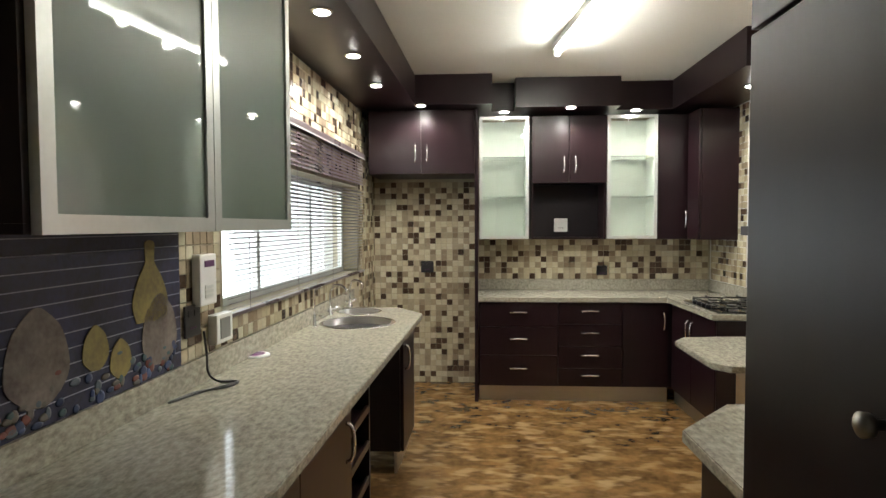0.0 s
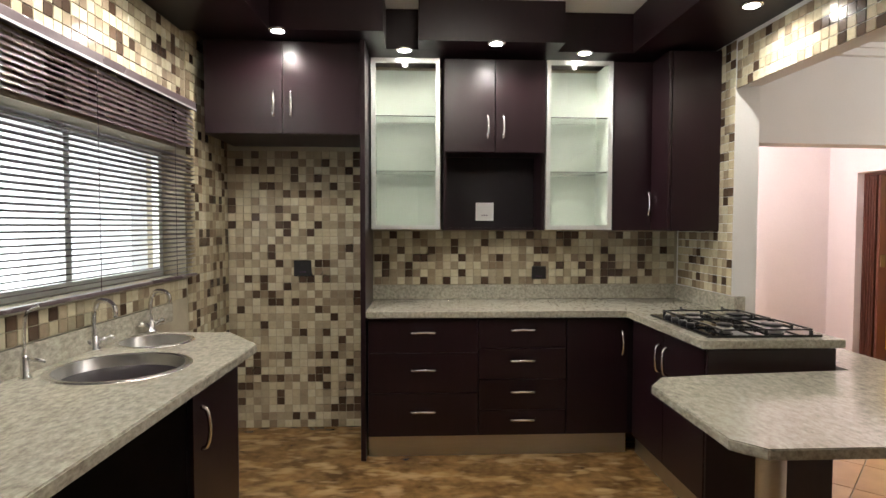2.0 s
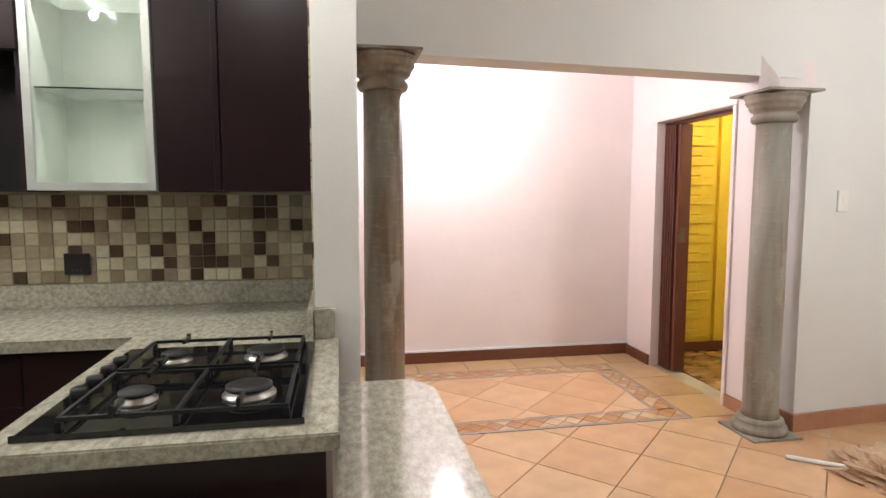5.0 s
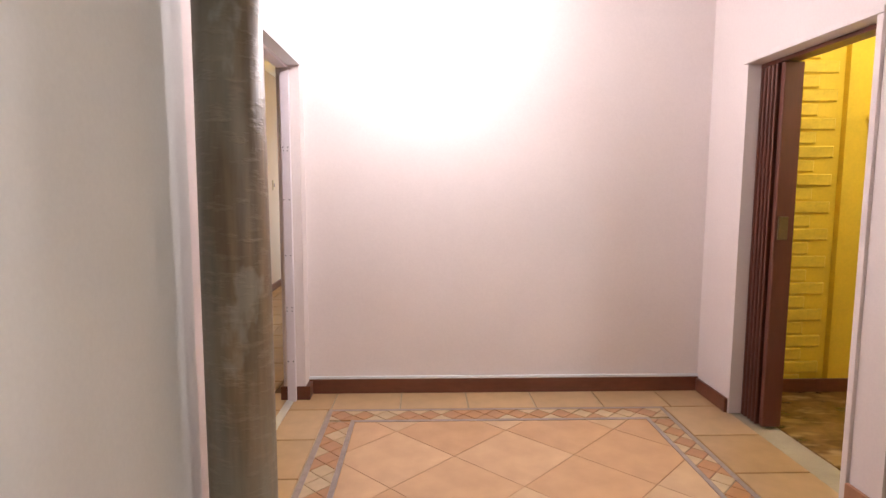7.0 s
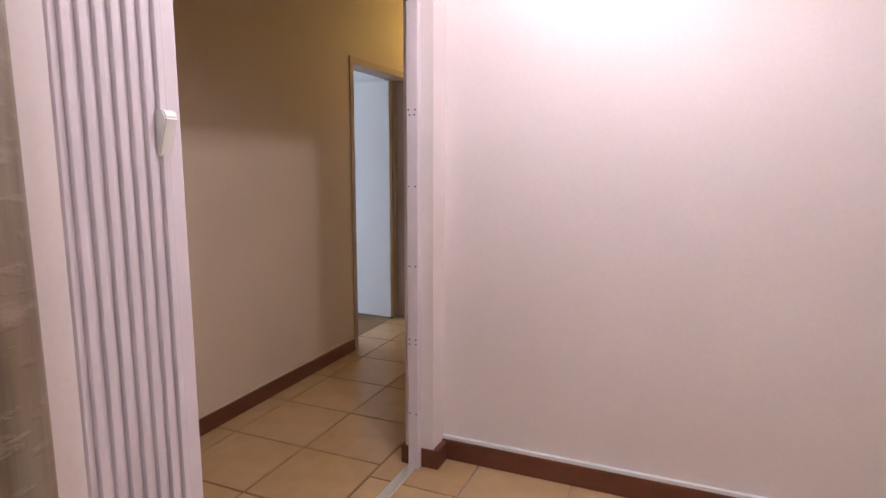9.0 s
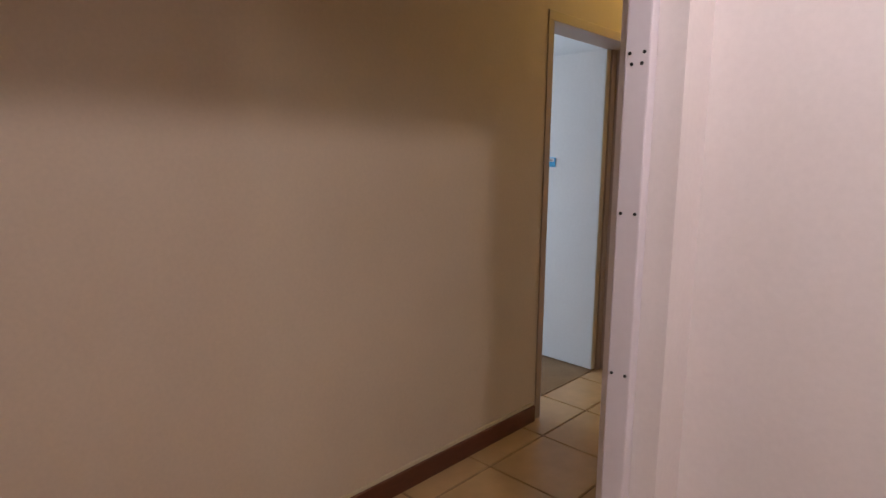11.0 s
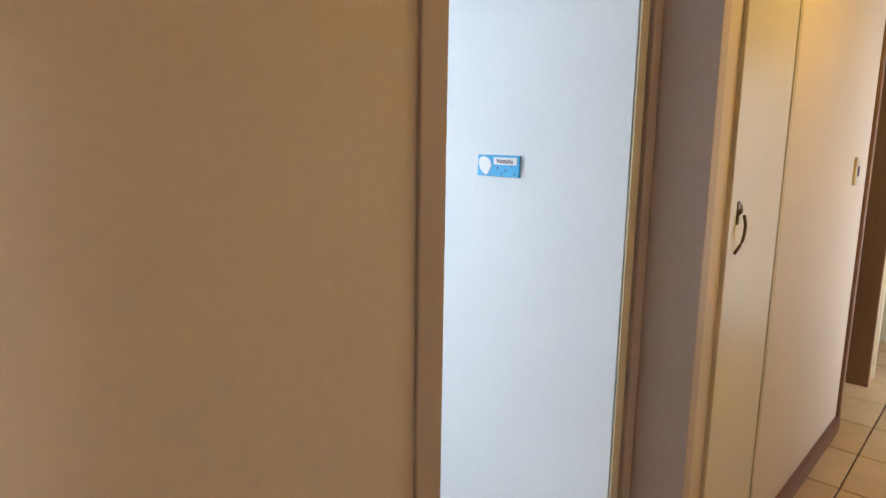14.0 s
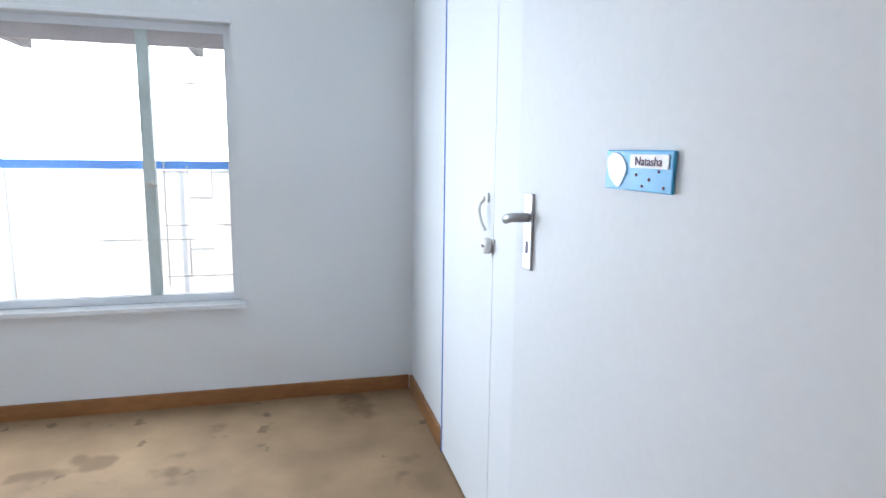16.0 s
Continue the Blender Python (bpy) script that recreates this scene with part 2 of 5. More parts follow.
def washed_plaster(name, light, dark, wash):
    """Brown plaster with grey wash brushed down it, pale dabs and cross scratches."""
    m = material(name, light, 0.5, scale=9, grain=40, stretch=(1, 1, 0.10), second=dark, bump=0.3)
    nt = m.node_tree
    b = nt.nodes["Principled BSDF"]
    base = b.inputs["Base Color"].links[0].from_socket
    co = nt.nodes.new("ShaderNodeTexCoord")
    rises = []
    for stretch, scale, low, high, amount, tone in (((1, 1, 0.22), 7.0, 0.42, 0.66, wash, (0.30, 0.30, 0.26)), ((1, 1, 0.5), 8.0, 0.62, 0.68, 0.4, (0.42, 0.42, 0.37)), ((0.8, 0.8, 2.6), 20.0, 0.52, 0.74, 0.35, (0.38, 0.32, 0.24))):
        mp = nt.nodes.new("ShaderNodeMapping")
        mp.inputs["Scale"].default_value = stretch
        mp.inputs["Location"].default_value = (scale, 0, scale * 0.3)
        nz = nt.nodes.new("ShaderNodeTexNoise")
        nz.inputs["Scale"].default_value, nz.inputs["Detail"].default_value = scale, 4
        rp = nt.nodes.new("ShaderNodeValToRGB")
        rp.color_ramp.elements[0].position, rp.color_ramp.elements[1].position = low, high
        rp.color_ramp.elements[1].color = (amount, amount, amount, 1)
        mix = nt.nodes.new("ShaderNodeMix")
        mix.data_type = "RGBA"
        mix.inputs["B"].default_value = (*tone, 1)
        nt.links.new(co.outputs["Object"], mp.inputs["Vector"])
        nt.links.new(mp.outputs["Vector"], nz.inputs["Vector"])
        nt.links.new(nz.outputs["Fac"], rp.inputs["Fac"])
        nt.links.new(rp.outputs["Color"], mix.inputs["Factor"])
        nt.links.new(base, mix.inputs["A"])
        base = mix.outputs["Result"]
        rises.append(rp.outputs["Color"])
    nt.links.new(base, b.inputs["Base Color"])
    first = b.inputs["Normal"].links[0].from_node
    bp = nt.nodes.new("ShaderNodeBump")
    bp.inputs["Strength"].default_value, bp.inputs["Distance"].default_value = 0.9, 0.005
    nt.links.new(rises[2], bp.inputs["Height"])
    nt.links.new(first.outputs["Normal"], bp.inputs["Normal"])
    nt.links.new(bp.outputs["Normal"], b.inputs["Normal"])
    return m


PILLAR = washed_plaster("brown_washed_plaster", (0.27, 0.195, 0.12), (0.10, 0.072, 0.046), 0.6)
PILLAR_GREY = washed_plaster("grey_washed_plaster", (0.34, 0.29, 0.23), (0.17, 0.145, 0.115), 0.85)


def leaf_floor():
    """Brown sheet flooring with pale leaf strokes lying in two directions."""
    m = material("leaf_pattern_vinyl", (0.30, 0.17, 0.06), 0.2, scale=5, grain=18, second=(0.09, 0.048, 0.02), bump=0.02)
    nt = m.node_tree
    b = nt.nodes["Principled BSDF"]
    base = b.inputs["Base Color"].links[0].from_socket
    co = nt.nodes.new("ShaderNodeTexCoord")
    for turn, seed, tone in ((35, 0, (0.42, 0.285, 0.14)), (-40, 7, (0.34, 0.215, 0.09)), (100, 13, (0.11, 0.06, 0.025)), (70, 21, (0.38, 0.25, 0.12))):
        mp = nt.nodes.new("ShaderNodeMapping")
        mp.inputs["Rotation"].default_value = (0, 0, radians(turn))
        mp.inputs["Location"].default_value = (seed, seed * 0.7, 0)
        mp.inputs["Scale"].default_value = (1.0, 2.2, 1.0)
        nz = nt.nodes.new("ShaderNodeTexNoise")
        nz.inputs["Scale"].default_value, nz.inputs["Detail"].default_value = 4.0, 2.5
        rp = nt.nodes.new("ShaderNodeValToRGB")
        rp.color_ramp.elements[0].position, rp.color_ramp.elements[1].position = 0.57, 0.68
        mix = nt.nodes.new("ShaderNodeMix")
        mix.data_type = "RGBA"
        mix.inputs["B"].default_value = (*tone, 1)
        nt.links.new(co.outputs["Object"], mp.inputs["Vector"])
        nt.links.new(mp.outputs["Vector"], nz.inputs["Vector"])
        nt.links.new(nz.outputs["Fac"], rp.inputs["Fac"])
        nt.links.new(rp.outputs["Color"], mix.inputs["Factor"])
        nt.links.new(base, mix.inputs["A"])
        base = mix.outputs["Result"]
    nt.links.new(base, b.inputs["Base Color"])
    return m


KITCHEN_FLOOR = leaf_floor()
BLUE = material("blue_paint", (0.06, 0.22, 0.62), 0.5, vary=0.15, bump=0.02)
SIGN_BLUE = material("sign_blue", (0.05, 0.42, 0.80), 0.35, vary=0.05, bump=0)
SIGN_WHITE = material("sign_white", (0.85, 0.85, 0.88), 0.35, vary=0.03, bump=0)
INK = material("dark_ink", (0.10, 0.03, 0.10), 0.5, vary=0.1, bump=0)
SPOT_GLOW = glow("downlight_bulb", (1.0, 0.96, 0.88), 60)
TUBE_GLOW = glow("tube_light", (1.0, 0.98, 0.90), 30)


# ---- building helpers ----
def box(bm, x0, x1, y0, y1, z0, z1, bevel=0.0):
    made = bmesh.ops.create_cube(bm, size=1, matrix=Matrix.LocRotScale(((x0 + x1) / 2, (y0 + y1) / 2, (z0 + z1) / 2), None, (abs(x1 - x0), abs(y1 - y0), abs(z1 - z0))))
    if bevel:
        edges = list({e for v in made["verts"] for e in v.link_edges})
        bmesh.ops.bevel(bm, geom=edges, offset=bevel, segments=2, profile=0.6, affect="EDGES")
    return bm


def boxes(*rows, bevel=0.0):
    bm = bmesh.new()
    for r in rows:
        box(bm, *r, bevel=bevel)
    return bm


def prism(points, z0, z1, bevel=0.0):
    """A slab with the given outline, counted anticlockwise."""
    bm = bmesh.new()
    low = [bm.verts.new((x, y, z0)) for x, y in points]
    top = [bm.verts.new((x, y, z1)) for x, y in points]
    bm.faces.new(list(reversed(low)))
    bm.faces.new(top)
    for n in range(len(points)):
        k = (n + 1) % len(points)
        bm.faces.new((low[n], low[k], top[k], top[n]))
    if bevel:
        bmesh.ops.bevel(bm, geom=bm.edges[:], offset=bevel, segments=2, affect="EDGES")
    return bm


def lathe(profile, segments=28, m=None):
    """A turned shape from (radius, height) pairs."""
    bm = bmesh.new()
    rings = []
    for r, z in profile:
        rings.append([bm.verts.new((r * math.cos(2 * math.pi * n / segments), r * math.sin(2 * math.pi * n / segments), z)) for n in range(segments)])
    for a, b in zip(rings, rings[1:]):
        for n in range(segments):
            k = (n + 1) % segments
            bm.faces.new((a[n], a[k], b[k], b[n]))
    bm.faces.new(list(reversed(rings[0])))
    bm.faces.new(rings[-1])
    for f in bm.faces:
        f.smooth = True
    if m is not None:
        bm.transform(m)
    return bm


def tube(points, radius, segments=8):
    """A round rod bent along the points."""
    bm = bmesh.new()
    pts = [Vector(p) for p in points]
    rings = []
    for n, p in enumerate(pts):
        ahead = (pts[min(n + 1, len(pts) - 1)] - pts[max(n - 1, 0)]).normalized()
        side = ahead.cross(Vector((0, 0, 1)) if abs(ahead.z) < 0.9 else Vector((1, 0, 0))).normalized()
        up = side.cross(ahead)
        rings.append([bm.verts.new(p + radius * (math.cos(2 * math.pi * k / segments) * side + math.sin(2 * math.pi * k / segments) * up)) for k in range(segments)])
    for a, b in zip(rings, rings[1:]):
        for k in range(segments):
            j = (k + 1) % segments
            bm.faces.new((a[k], a[j], b[j], b[k]))
    bm.faces.new(rings[0])
    bm.faces.new(list(reversed(rings[-1])))
    bmesh.ops.recalc_face_normals(bm, faces=bm.faces[:])
    for f in bm.faces:
        f.smooth = True
    return bm


def curve_points(ctrl, steps=8):
    """Points on a smooth line through the controls."""
    c = [Vector(p) for p in ctrl]
    c = [2 * c[0] - c[1]] + c + [2 * c[-1] - c[-2]]
    out = []
    for n in range(1, len(c) - 2):
        for k in range(steps):
            t = k / steps
            a, b, d, e = c[n - 1], c[n], c[n + 1], c[n + 2]
            out.append(0.5 * ((2 * b) + (d - a) * t + (2 * a - 5 * b + 4 * d - e) * t * t + (3 * b - a - 3 * d + e) * t ** 3))
    return out + [c[-2]]


def mesh_of(name, bm, mat):
    me = bpy.data.meshes.new(name)
    bm.to_mesh(me)
    bm.free()
    me.materials.append(mat)
    return me


def part(name, bm, mat, parent, label=""):
    ob = new(name, mesh_of(name, bm, mat))
    ob.parent = parent
    return tagged(ob, label)


def thing(name, label, category, group="", m=None):
    ob = new(name)
    ob.empty_display_size = 0.1
    if m is not None:
        ob.matrix_world = m
    return tagged(ob, label, category, group)


def solid(name, bm, mat, label, category, group="", kind="", m=None):
    ob = new(name, mesh_of(name, bm, mat))
    if m is not None:
        ob.matrix_world = m
    return tagged(ob, label, category, group, kind)


def structure(name, bm, mat, label, category, m=None):
    return solid(name, bm, mat, label, category, kind="structure", m=m)


# ---- large structure ----
WEST = pose(-0.97, 4.72, 0, 0, 0, -2.1)   # the kitchen's window wall stands slightly askew
CEIL = 2.75
wall_west = structure("wall_kitchen_west", boxes((-0.22, 0, -7.3, -3.12, 0, CEIL), (-0.22, 0, -0.68, 0.2, 0, CEIL), (-0.22, 0, -3.12, -0.68, 0, 1.13), (-0.22, 0, -3.12, -0.68, 1.84, CEIL)), GROUT, "kitchen wall with a wide window above the sink", "wall", m=WEST)
wall_north = structure("wall_kitchen_north", boxes((-1.25, 2.19, 4.72, 4.84, 0, CEIL)), GROUT, "kitchen end wall behind the cabinets", "wall")
wall_east = structure("wall_kitchen_east", boxes((2.192, 2.34, 4.0, 4.84, 0, CEIL), (2.192, 2.34, -2.5, 4.0, 2.235, CEIL)), WHITE_WALL, "white wall stub and beam over the wide kitchen opening", "wall")
structure("wall_kitchen_south", boxes((-1.6, 7.6, -2.65, -2.5, 0, CEIL)), WHITE_WALL, "plain white wall closing the kitchen", "wall")
structure("wall_living_east", boxes((7.5, 7.65, -2.5, 4.8, 0, CEIL)), WHITE_WALL, "plain white living room wall", "wall")
DINING = pose(2.342, 4.735, 0, 0, 0, 4)   # the beam over the nook runs slightly askew
wall_dining = structure("wall_dining", boxes((0, 2.54, 0, 0.18, 2.02, CEIL), (2.54, 5.17, 0, 0.18, 0, CEIL)), WHITE_WALL, "white wall with a wide beam over the dining nook", "wall", m=DINING)
structure("wall_nook_west", boxes((2.17, 2.30, 4.84, 5.06, 0, CEIL), (2.17, 2.30, 5.06, 6.56, 2.0, CEIL), (2.17, 2.30, 6.56, 6.68, 0, CEIL)), PINK_WALL, "warm white wall with the corridor opening", "wall")
structure("wall_nook_north", boxes((2.17, 4.93, 6.68, 6.80, 0, CEIL)), PINK_WALL, "plain warm white dining nook wall", "wall")
structure("wall_nook_east", boxes((4.76, 4.93, 5.09, 5.38, 0, CEIL), (4.76, 4.93, 5.38, 6.29, 1.948, CEIL), (4.76, 4.93, 6.29, 6.68, 0, CEIL)), PINK_WALL, "warm white wall with a doorway to a yellow room", "wall")
structure("wall_corridor_east", boxes((2.17, 2.30, 6.80, 11.05, 0, 2.65), (2.17, 2.30, 11.05, 11.95, 2.0, 2.65), (2.17, 2.30, 11.95, 15.2, 0, 2.65), (2.30, 2.40, 11.0, 12.0, 0, 2.65)), CREAM_WALL, "cream corridor wall", "wall")
structure("wall_corridor_west", boxes((1.0, 1.14, 4.84, 7.828, 0, 2.65), (1.0, 1.14, 7.828, 8.745, 2.0, 2.65), (1.0, 1.14, 8.745, 8.90, 0, 2.65), (1.0, 1.14, 8.90, 9.37, 2.0, 2.65), (1.0, 1.14, 9.37, 10.72, 0, 2.65), (1.0, 1.14, 10.72, 11.58, 2.0, 2.65), (1.0, 1.14, 11.58, 11.75, 0, 2.65), (1.0, 1.14, 11.75, 12.8, 2.0, 2.65), (1.0, 1.14, 12.8, 13.6, 0, 2.65), (1.0, 1.14, 13.6, 14.4, 2.0, 2.65), (1.0, 1.14, 14.4, 15.2, 0, 2.65)), CREAM_WALL, "cream corridor wall with several doorways", "wall")
structure("wall_corridor_north", boxes((-0.3, 2.3, 15.2, 15.35, 0, 2.65)), CREAM_WALL, "cream wall at the corridor's end", "wall")
BED_WEST = pose(-1.795, 9.045, 0, 0, 0, -6.5) @ pose(1.8, -9.045, 0)   # the bedroom stands askew to the corridor
BED_NORTH = pose(-1.02, 8.966, 0, 0, 0, -6.5)
structure("wall_bedroom_north", boxes((-1.06, -0.002, 0.0, 0.14, 0, 2.6), (-0.002, 1.98, 0.0, 0.14, 2.29, 2.6), (-0.002, 1.98, 0.52, 0.60, 0, 2.6)), BEDROOM_WALL, "pale bedroom wall beside a built-in cupboard", "wall", m=BED_NORTH)
wall_bed_west = structure("wall_bedroom_west", boxes((-2.05, -1.8, 4.9, 6.5, 0, 2.6), (-2.05, -1.8, 8.118, 9.15, 0, 2.6), (-2.05, -1.8, 6.5, 8.118, 0, 0.560), (-2.05, -1.8, 6.5, 8.118, 1.984, 2.6)), BEDROOM_WALL, "pale bedroom wall with a steel window", "wall", m=BED_WEST)
structure("wall_bedroom_south", boxes((-2.55, 1.0, 4.86, 5.0, 0, 2.6)), BEDROOM_WALL, "plain pale bedroom wall", "wall")
structure("wall_bedroom_east", boxes((0.985, 0.998, 5.0, 7.826, 0, 2.6)), BEDROOM_WALL, "pale bedroom wall lining", "wall")
structure("ceiling_kitchen", boxes((-1.6, 2.34, -2.5, 4.84, CEIL, CEIL + 0.1)), CEILING, "white kitchen ceiling", "ceiling")
structure("ceiling_living", boxes((2.34, 7.65, -2.5, 4.98, CEIL, CEIL + 0.1)), CEILING, "white living room ceiling", "ceiling")
structure("ceiling_nook", boxes((2.12, 4.95, 4.98, 6.80, CEIL - 0.002, CEIL + 0.1)), CEILING, "white dining nook ceiling", "ceiling")
structure("ceiling_corridor", boxes((-0.3, 2.17, 4.84, 15.35, 2.65, 2.75)), CEILING, "white corridor ceiling", "ceiling")
structure("ceiling_bedroom", boxes((-2.55, 0.998, 4.86, 9.14, 2.6, 2.64)), CEILING, "white bedroom ceiling", "ceiling")
structure("floor_kitchen", boxes((-1.6, 2.2, -2.5, 4.84, -0.1, 0)), KITCHEN_FLOOR, "brown leaf-patterned kitchen floor", "floor")
floor_tiled = structure("floor_living", boxes((2.2, 7.65, -2.5, 4.98, -0.1, -0.008), (2.2, 7.0, 4.98, 6.80, -0.1, -0.008)), GROUT, "terracotta tiled living and dining floor", "floor")
floor_corridor = structure("floor_corridor", boxes((-0.3, 2.2, 4.84, 7.87, -0.1, -0.008), (0.998, 2.2, 7.87, 15.35, -0.1, -0.008), (-0.3, 0.998, 9.2, 15.35, -0.1, -0.008)), DARK_GROUT, "cream tiled corridor floor", "floor")
structure("floor_bedroom", boxes((-2.20, 1.0, 4.86, 9.14, -0.1, 0.004)), CARPET, "stained brown bedroom carpet", "floor")
structure("ground", boxes((-60, 60, -60, 80, -0.5, -0.3)), material("dry_earth", (0.25, 0.21, 0.16), 0.95, vary=0.3, scale=1, grain=30, bump=0.3), "bare ground around the house", "ground")

# yellow room behind the folding door
structure("wall_yellow_north", boxes((4.95, 7.0, 6.68, 6.95, 0, CEIL)), YELLOW_WALL, "yellow painted brick wall", "wall")
structure("wall_yellow_east", boxes((7.0, 7.15, 4.98, 6.95, 0, CEIL)), YELLOW_WALL, "yellow painted wall", "wall")
structure("floor_yellow", boxes((4.93, 7.0, 4.98, 6.68, -0.007, 0.001)), KITCHEN_FLOOR, "brown patterned floor of the yellow room", "floor")
structure("ceiling_yellow", boxes((4.95, 7.15, 4.98, 6.95, CEIL, CEIL + 0.1)), CEILING, "white ceiling", "ceiling")

# ---- kitchen: cabinets ----
HANDLE_PTS = curve_points([(-0.075, 0, 0), (-0.06, -0.022, 0), (0, -0.030, 0.004), (0.06, -0.022, 0), (0.075, 0, 0)], 4)


def handle_bm(m):
    bm = tube(HANDLE_PTS, 0.0078)
    bm.transform(m)
    return bm


def drawer_unit(name, x0, x1, fronts, y=4.13):
    """A base unit of drawers; fronts gives the height of each joint."""
    u = thing(name, "dark brown kitchen drawer unit with chrome handles", "drawer unit", "kitchen base units", pose(x0, y, 0))
    w = x1 - x0
    part("body", boxes((0.002, w - 0.002, 0.022, 0.55, 0.13, 0.855)), WOOD_IN, u)
    for a, b in zip(fronts, fronts[1:]):
        d = part("drawer_front", boxes((0.003, w - 0.003, 0, 0.02, a + 0.002, b - 0.002), bevel=0.002), WOOD, u)
        part("handle", handle_bm(pose(w / 2, 0, (a + b) / 2 + 0.02)), CHROME, d, "curved chrome handle")
    return u


drawer_unit("drawer_unit", 0.03, 0.70, [0.135, 0.40, 0.645, 0.855])
drawer_unit("drawer_unit", 0.70, 1.24, [0.135, 0.29, 0.48, 0.67, 0.855])
corner = thing("corner_unit", "dark brown corner base unit beside the drawers", "cabinet", "kitchen base units", pose(1.24, 4.13, 0))
part("body", boxes((0.002, 0.93, 0.022, 0.55, 0.13, 0.855)), WOOD_IN, corner)
part("door", boxes((0.003, 0.38, 0, 0.02, 0.137, 0.853), bevel=0.002), WOOD, corner)
hobunit = thing("hob_unit", "dark brown peninsula base unit under the gas hob", "cabinet", "kitchen base units", pose(1.64, 3.22, 0))
part("body", boxes((0.022, 0.55, 0.002, 0.90, 0.13, 0.855)), WOOD_IN, hobunit)
part("end_panel", boxes((0.0, 0.60, -0.018, 0.0, 0.13, 0.855), bevel=0.002), WOOD, hobunit)
part("back_panel", boxes((0.552, 0.60, 0.002, 0.77, 0.13, 0.855)), WOOD, hobunit)
for a, b, hy in ((0.01, 0.445, 0.40), (0.445, 0.88, 0.49)):
    d = part("door", boxes((0, 0.02, a + 0.002, b - 0.002, 0.137, 0.853), bevel=0.002), WOOD, hobunit)
    part("handle", handle_bm(pose(0, hy, 0.70) @ pose(0, 0, 0, 0, 90, -90)), CHROME, d, "curved chrome handle")
part("handle", handle_bm(pose(1.24 + 0.34 - 1.64, 4.13 - 3.22, 0.70) @ pose(0, 0, 0, 0, 90, 0)), CHROME, hobunit, "curved chrome handle")
solid("plinth", boxes((0.03, 1.63, 4.175, 4.19, 0.001, 0.13), bevel=0.002), STEEL, "brushed steel plinth strip below the base units", "plinth")
solid("plinth", boxes((1.69, 1.705, 3.28, 4.17, 0.001, 0.13), (1.69, 2.2, 3.265, 3.28, 0.001, 0.13)), STEEL, "brushed steel plinth strip below the hob unit", "plinth")
TALL = solid("tall_panel", boxes((-0.008, 0.022, 4.10, 4.715, 0.001, 2.5), bevel=0.002), WOOD, "tall dark brown panel beside the fridge space", "panel")
solid("worktop", prism([(0.022, 4.10), (1.60, 4.10), (1.60, 3.178), (2.268, 3.178), (2.268, 3.995), (2.188, 3.995), (2.188, 4.716), (0.022, 4.716)], 0.862, 0.90, bevel=0.004), GRANITE, "speckled grey granite worktop along the end wall", "worktop")
solid("upstand", boxes((0.022, 2.188, 4.698, 4.716, 0.901, 1.0), bevel=0.002), GRANITE, "granite upstand behind the worktop", "upstand")
solid("upstand", boxes((2.168, 2.188, 3.93, 4.697, 0.901, 1.0), bevel=0.002), GRANITE, "granite upstand beside the hob", "upstand")
solid("upstand", boxes((2.19, 2.258, 3.965, 3.994, 0.901, 1.0), bevel=0.002), GRANITE, "short granite upstand across the wall's end", "upstand")


def wall_unit(name, x0, x1, y0, z0, z1, doors, hz, depth, label, y_back=4.712):
    u = thing(name, label, "cabinet", "kitchen wall units", pose(x0, y0, 0))
    w = x1 - x0
    part("body", boxes((0.001, w - 0.001, 0.022, y_back - y0, z0, z1)), WOOD, u)
    for n in range(doors):
        a, b = w * n / doors, w * (n + 1) / doors
        d = part("door", boxes((a + 0.002, b - 0.002, 0, 0.02, z0 + 0.002, z1 - 0.002), bevel=0.002), WOOD, u)
        hx = b - 0.05 if n == 0 else a + 0.05
        part("handle", handle_bm(pose(hx, 0, hz) @ pose(0, 0, 0, 0, 90, 0)), CHROME, d, "curved chrome handle")
    return u


wall_unit("fridge_cabinet", -0.92, -0.009, 4.15, 1.955, 2.50, 2, 2.13, 0.6, "dark brown double-door cabinet above the empty fridge space")
wall_unit("wall_cabinet", 0.50, 1.16, 4.39, 1.885, 2.48, 2, 2.05, 0.3, "dark brown double-door wall cabinet between glass cabinets")
niche = thing("microwave_niche", "dark brown open microwave niche with a white socket", "niche", "kitchen wall units", pose(0.50, 4.41, 0))
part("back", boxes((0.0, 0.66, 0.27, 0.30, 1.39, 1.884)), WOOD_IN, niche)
part("side", boxes((0.001, 0.018, 0, 0.27, 1.385, 1.884)), WOOD, niche)
part("side", boxes((0.642, 0.659, 0, 0.27, 1.385, 1.884)), WOOD, niche)
part("bottom", boxes((0.018, 0.642, 0.14, 0.27, 1.385, 1.40)), WOOD, niche)


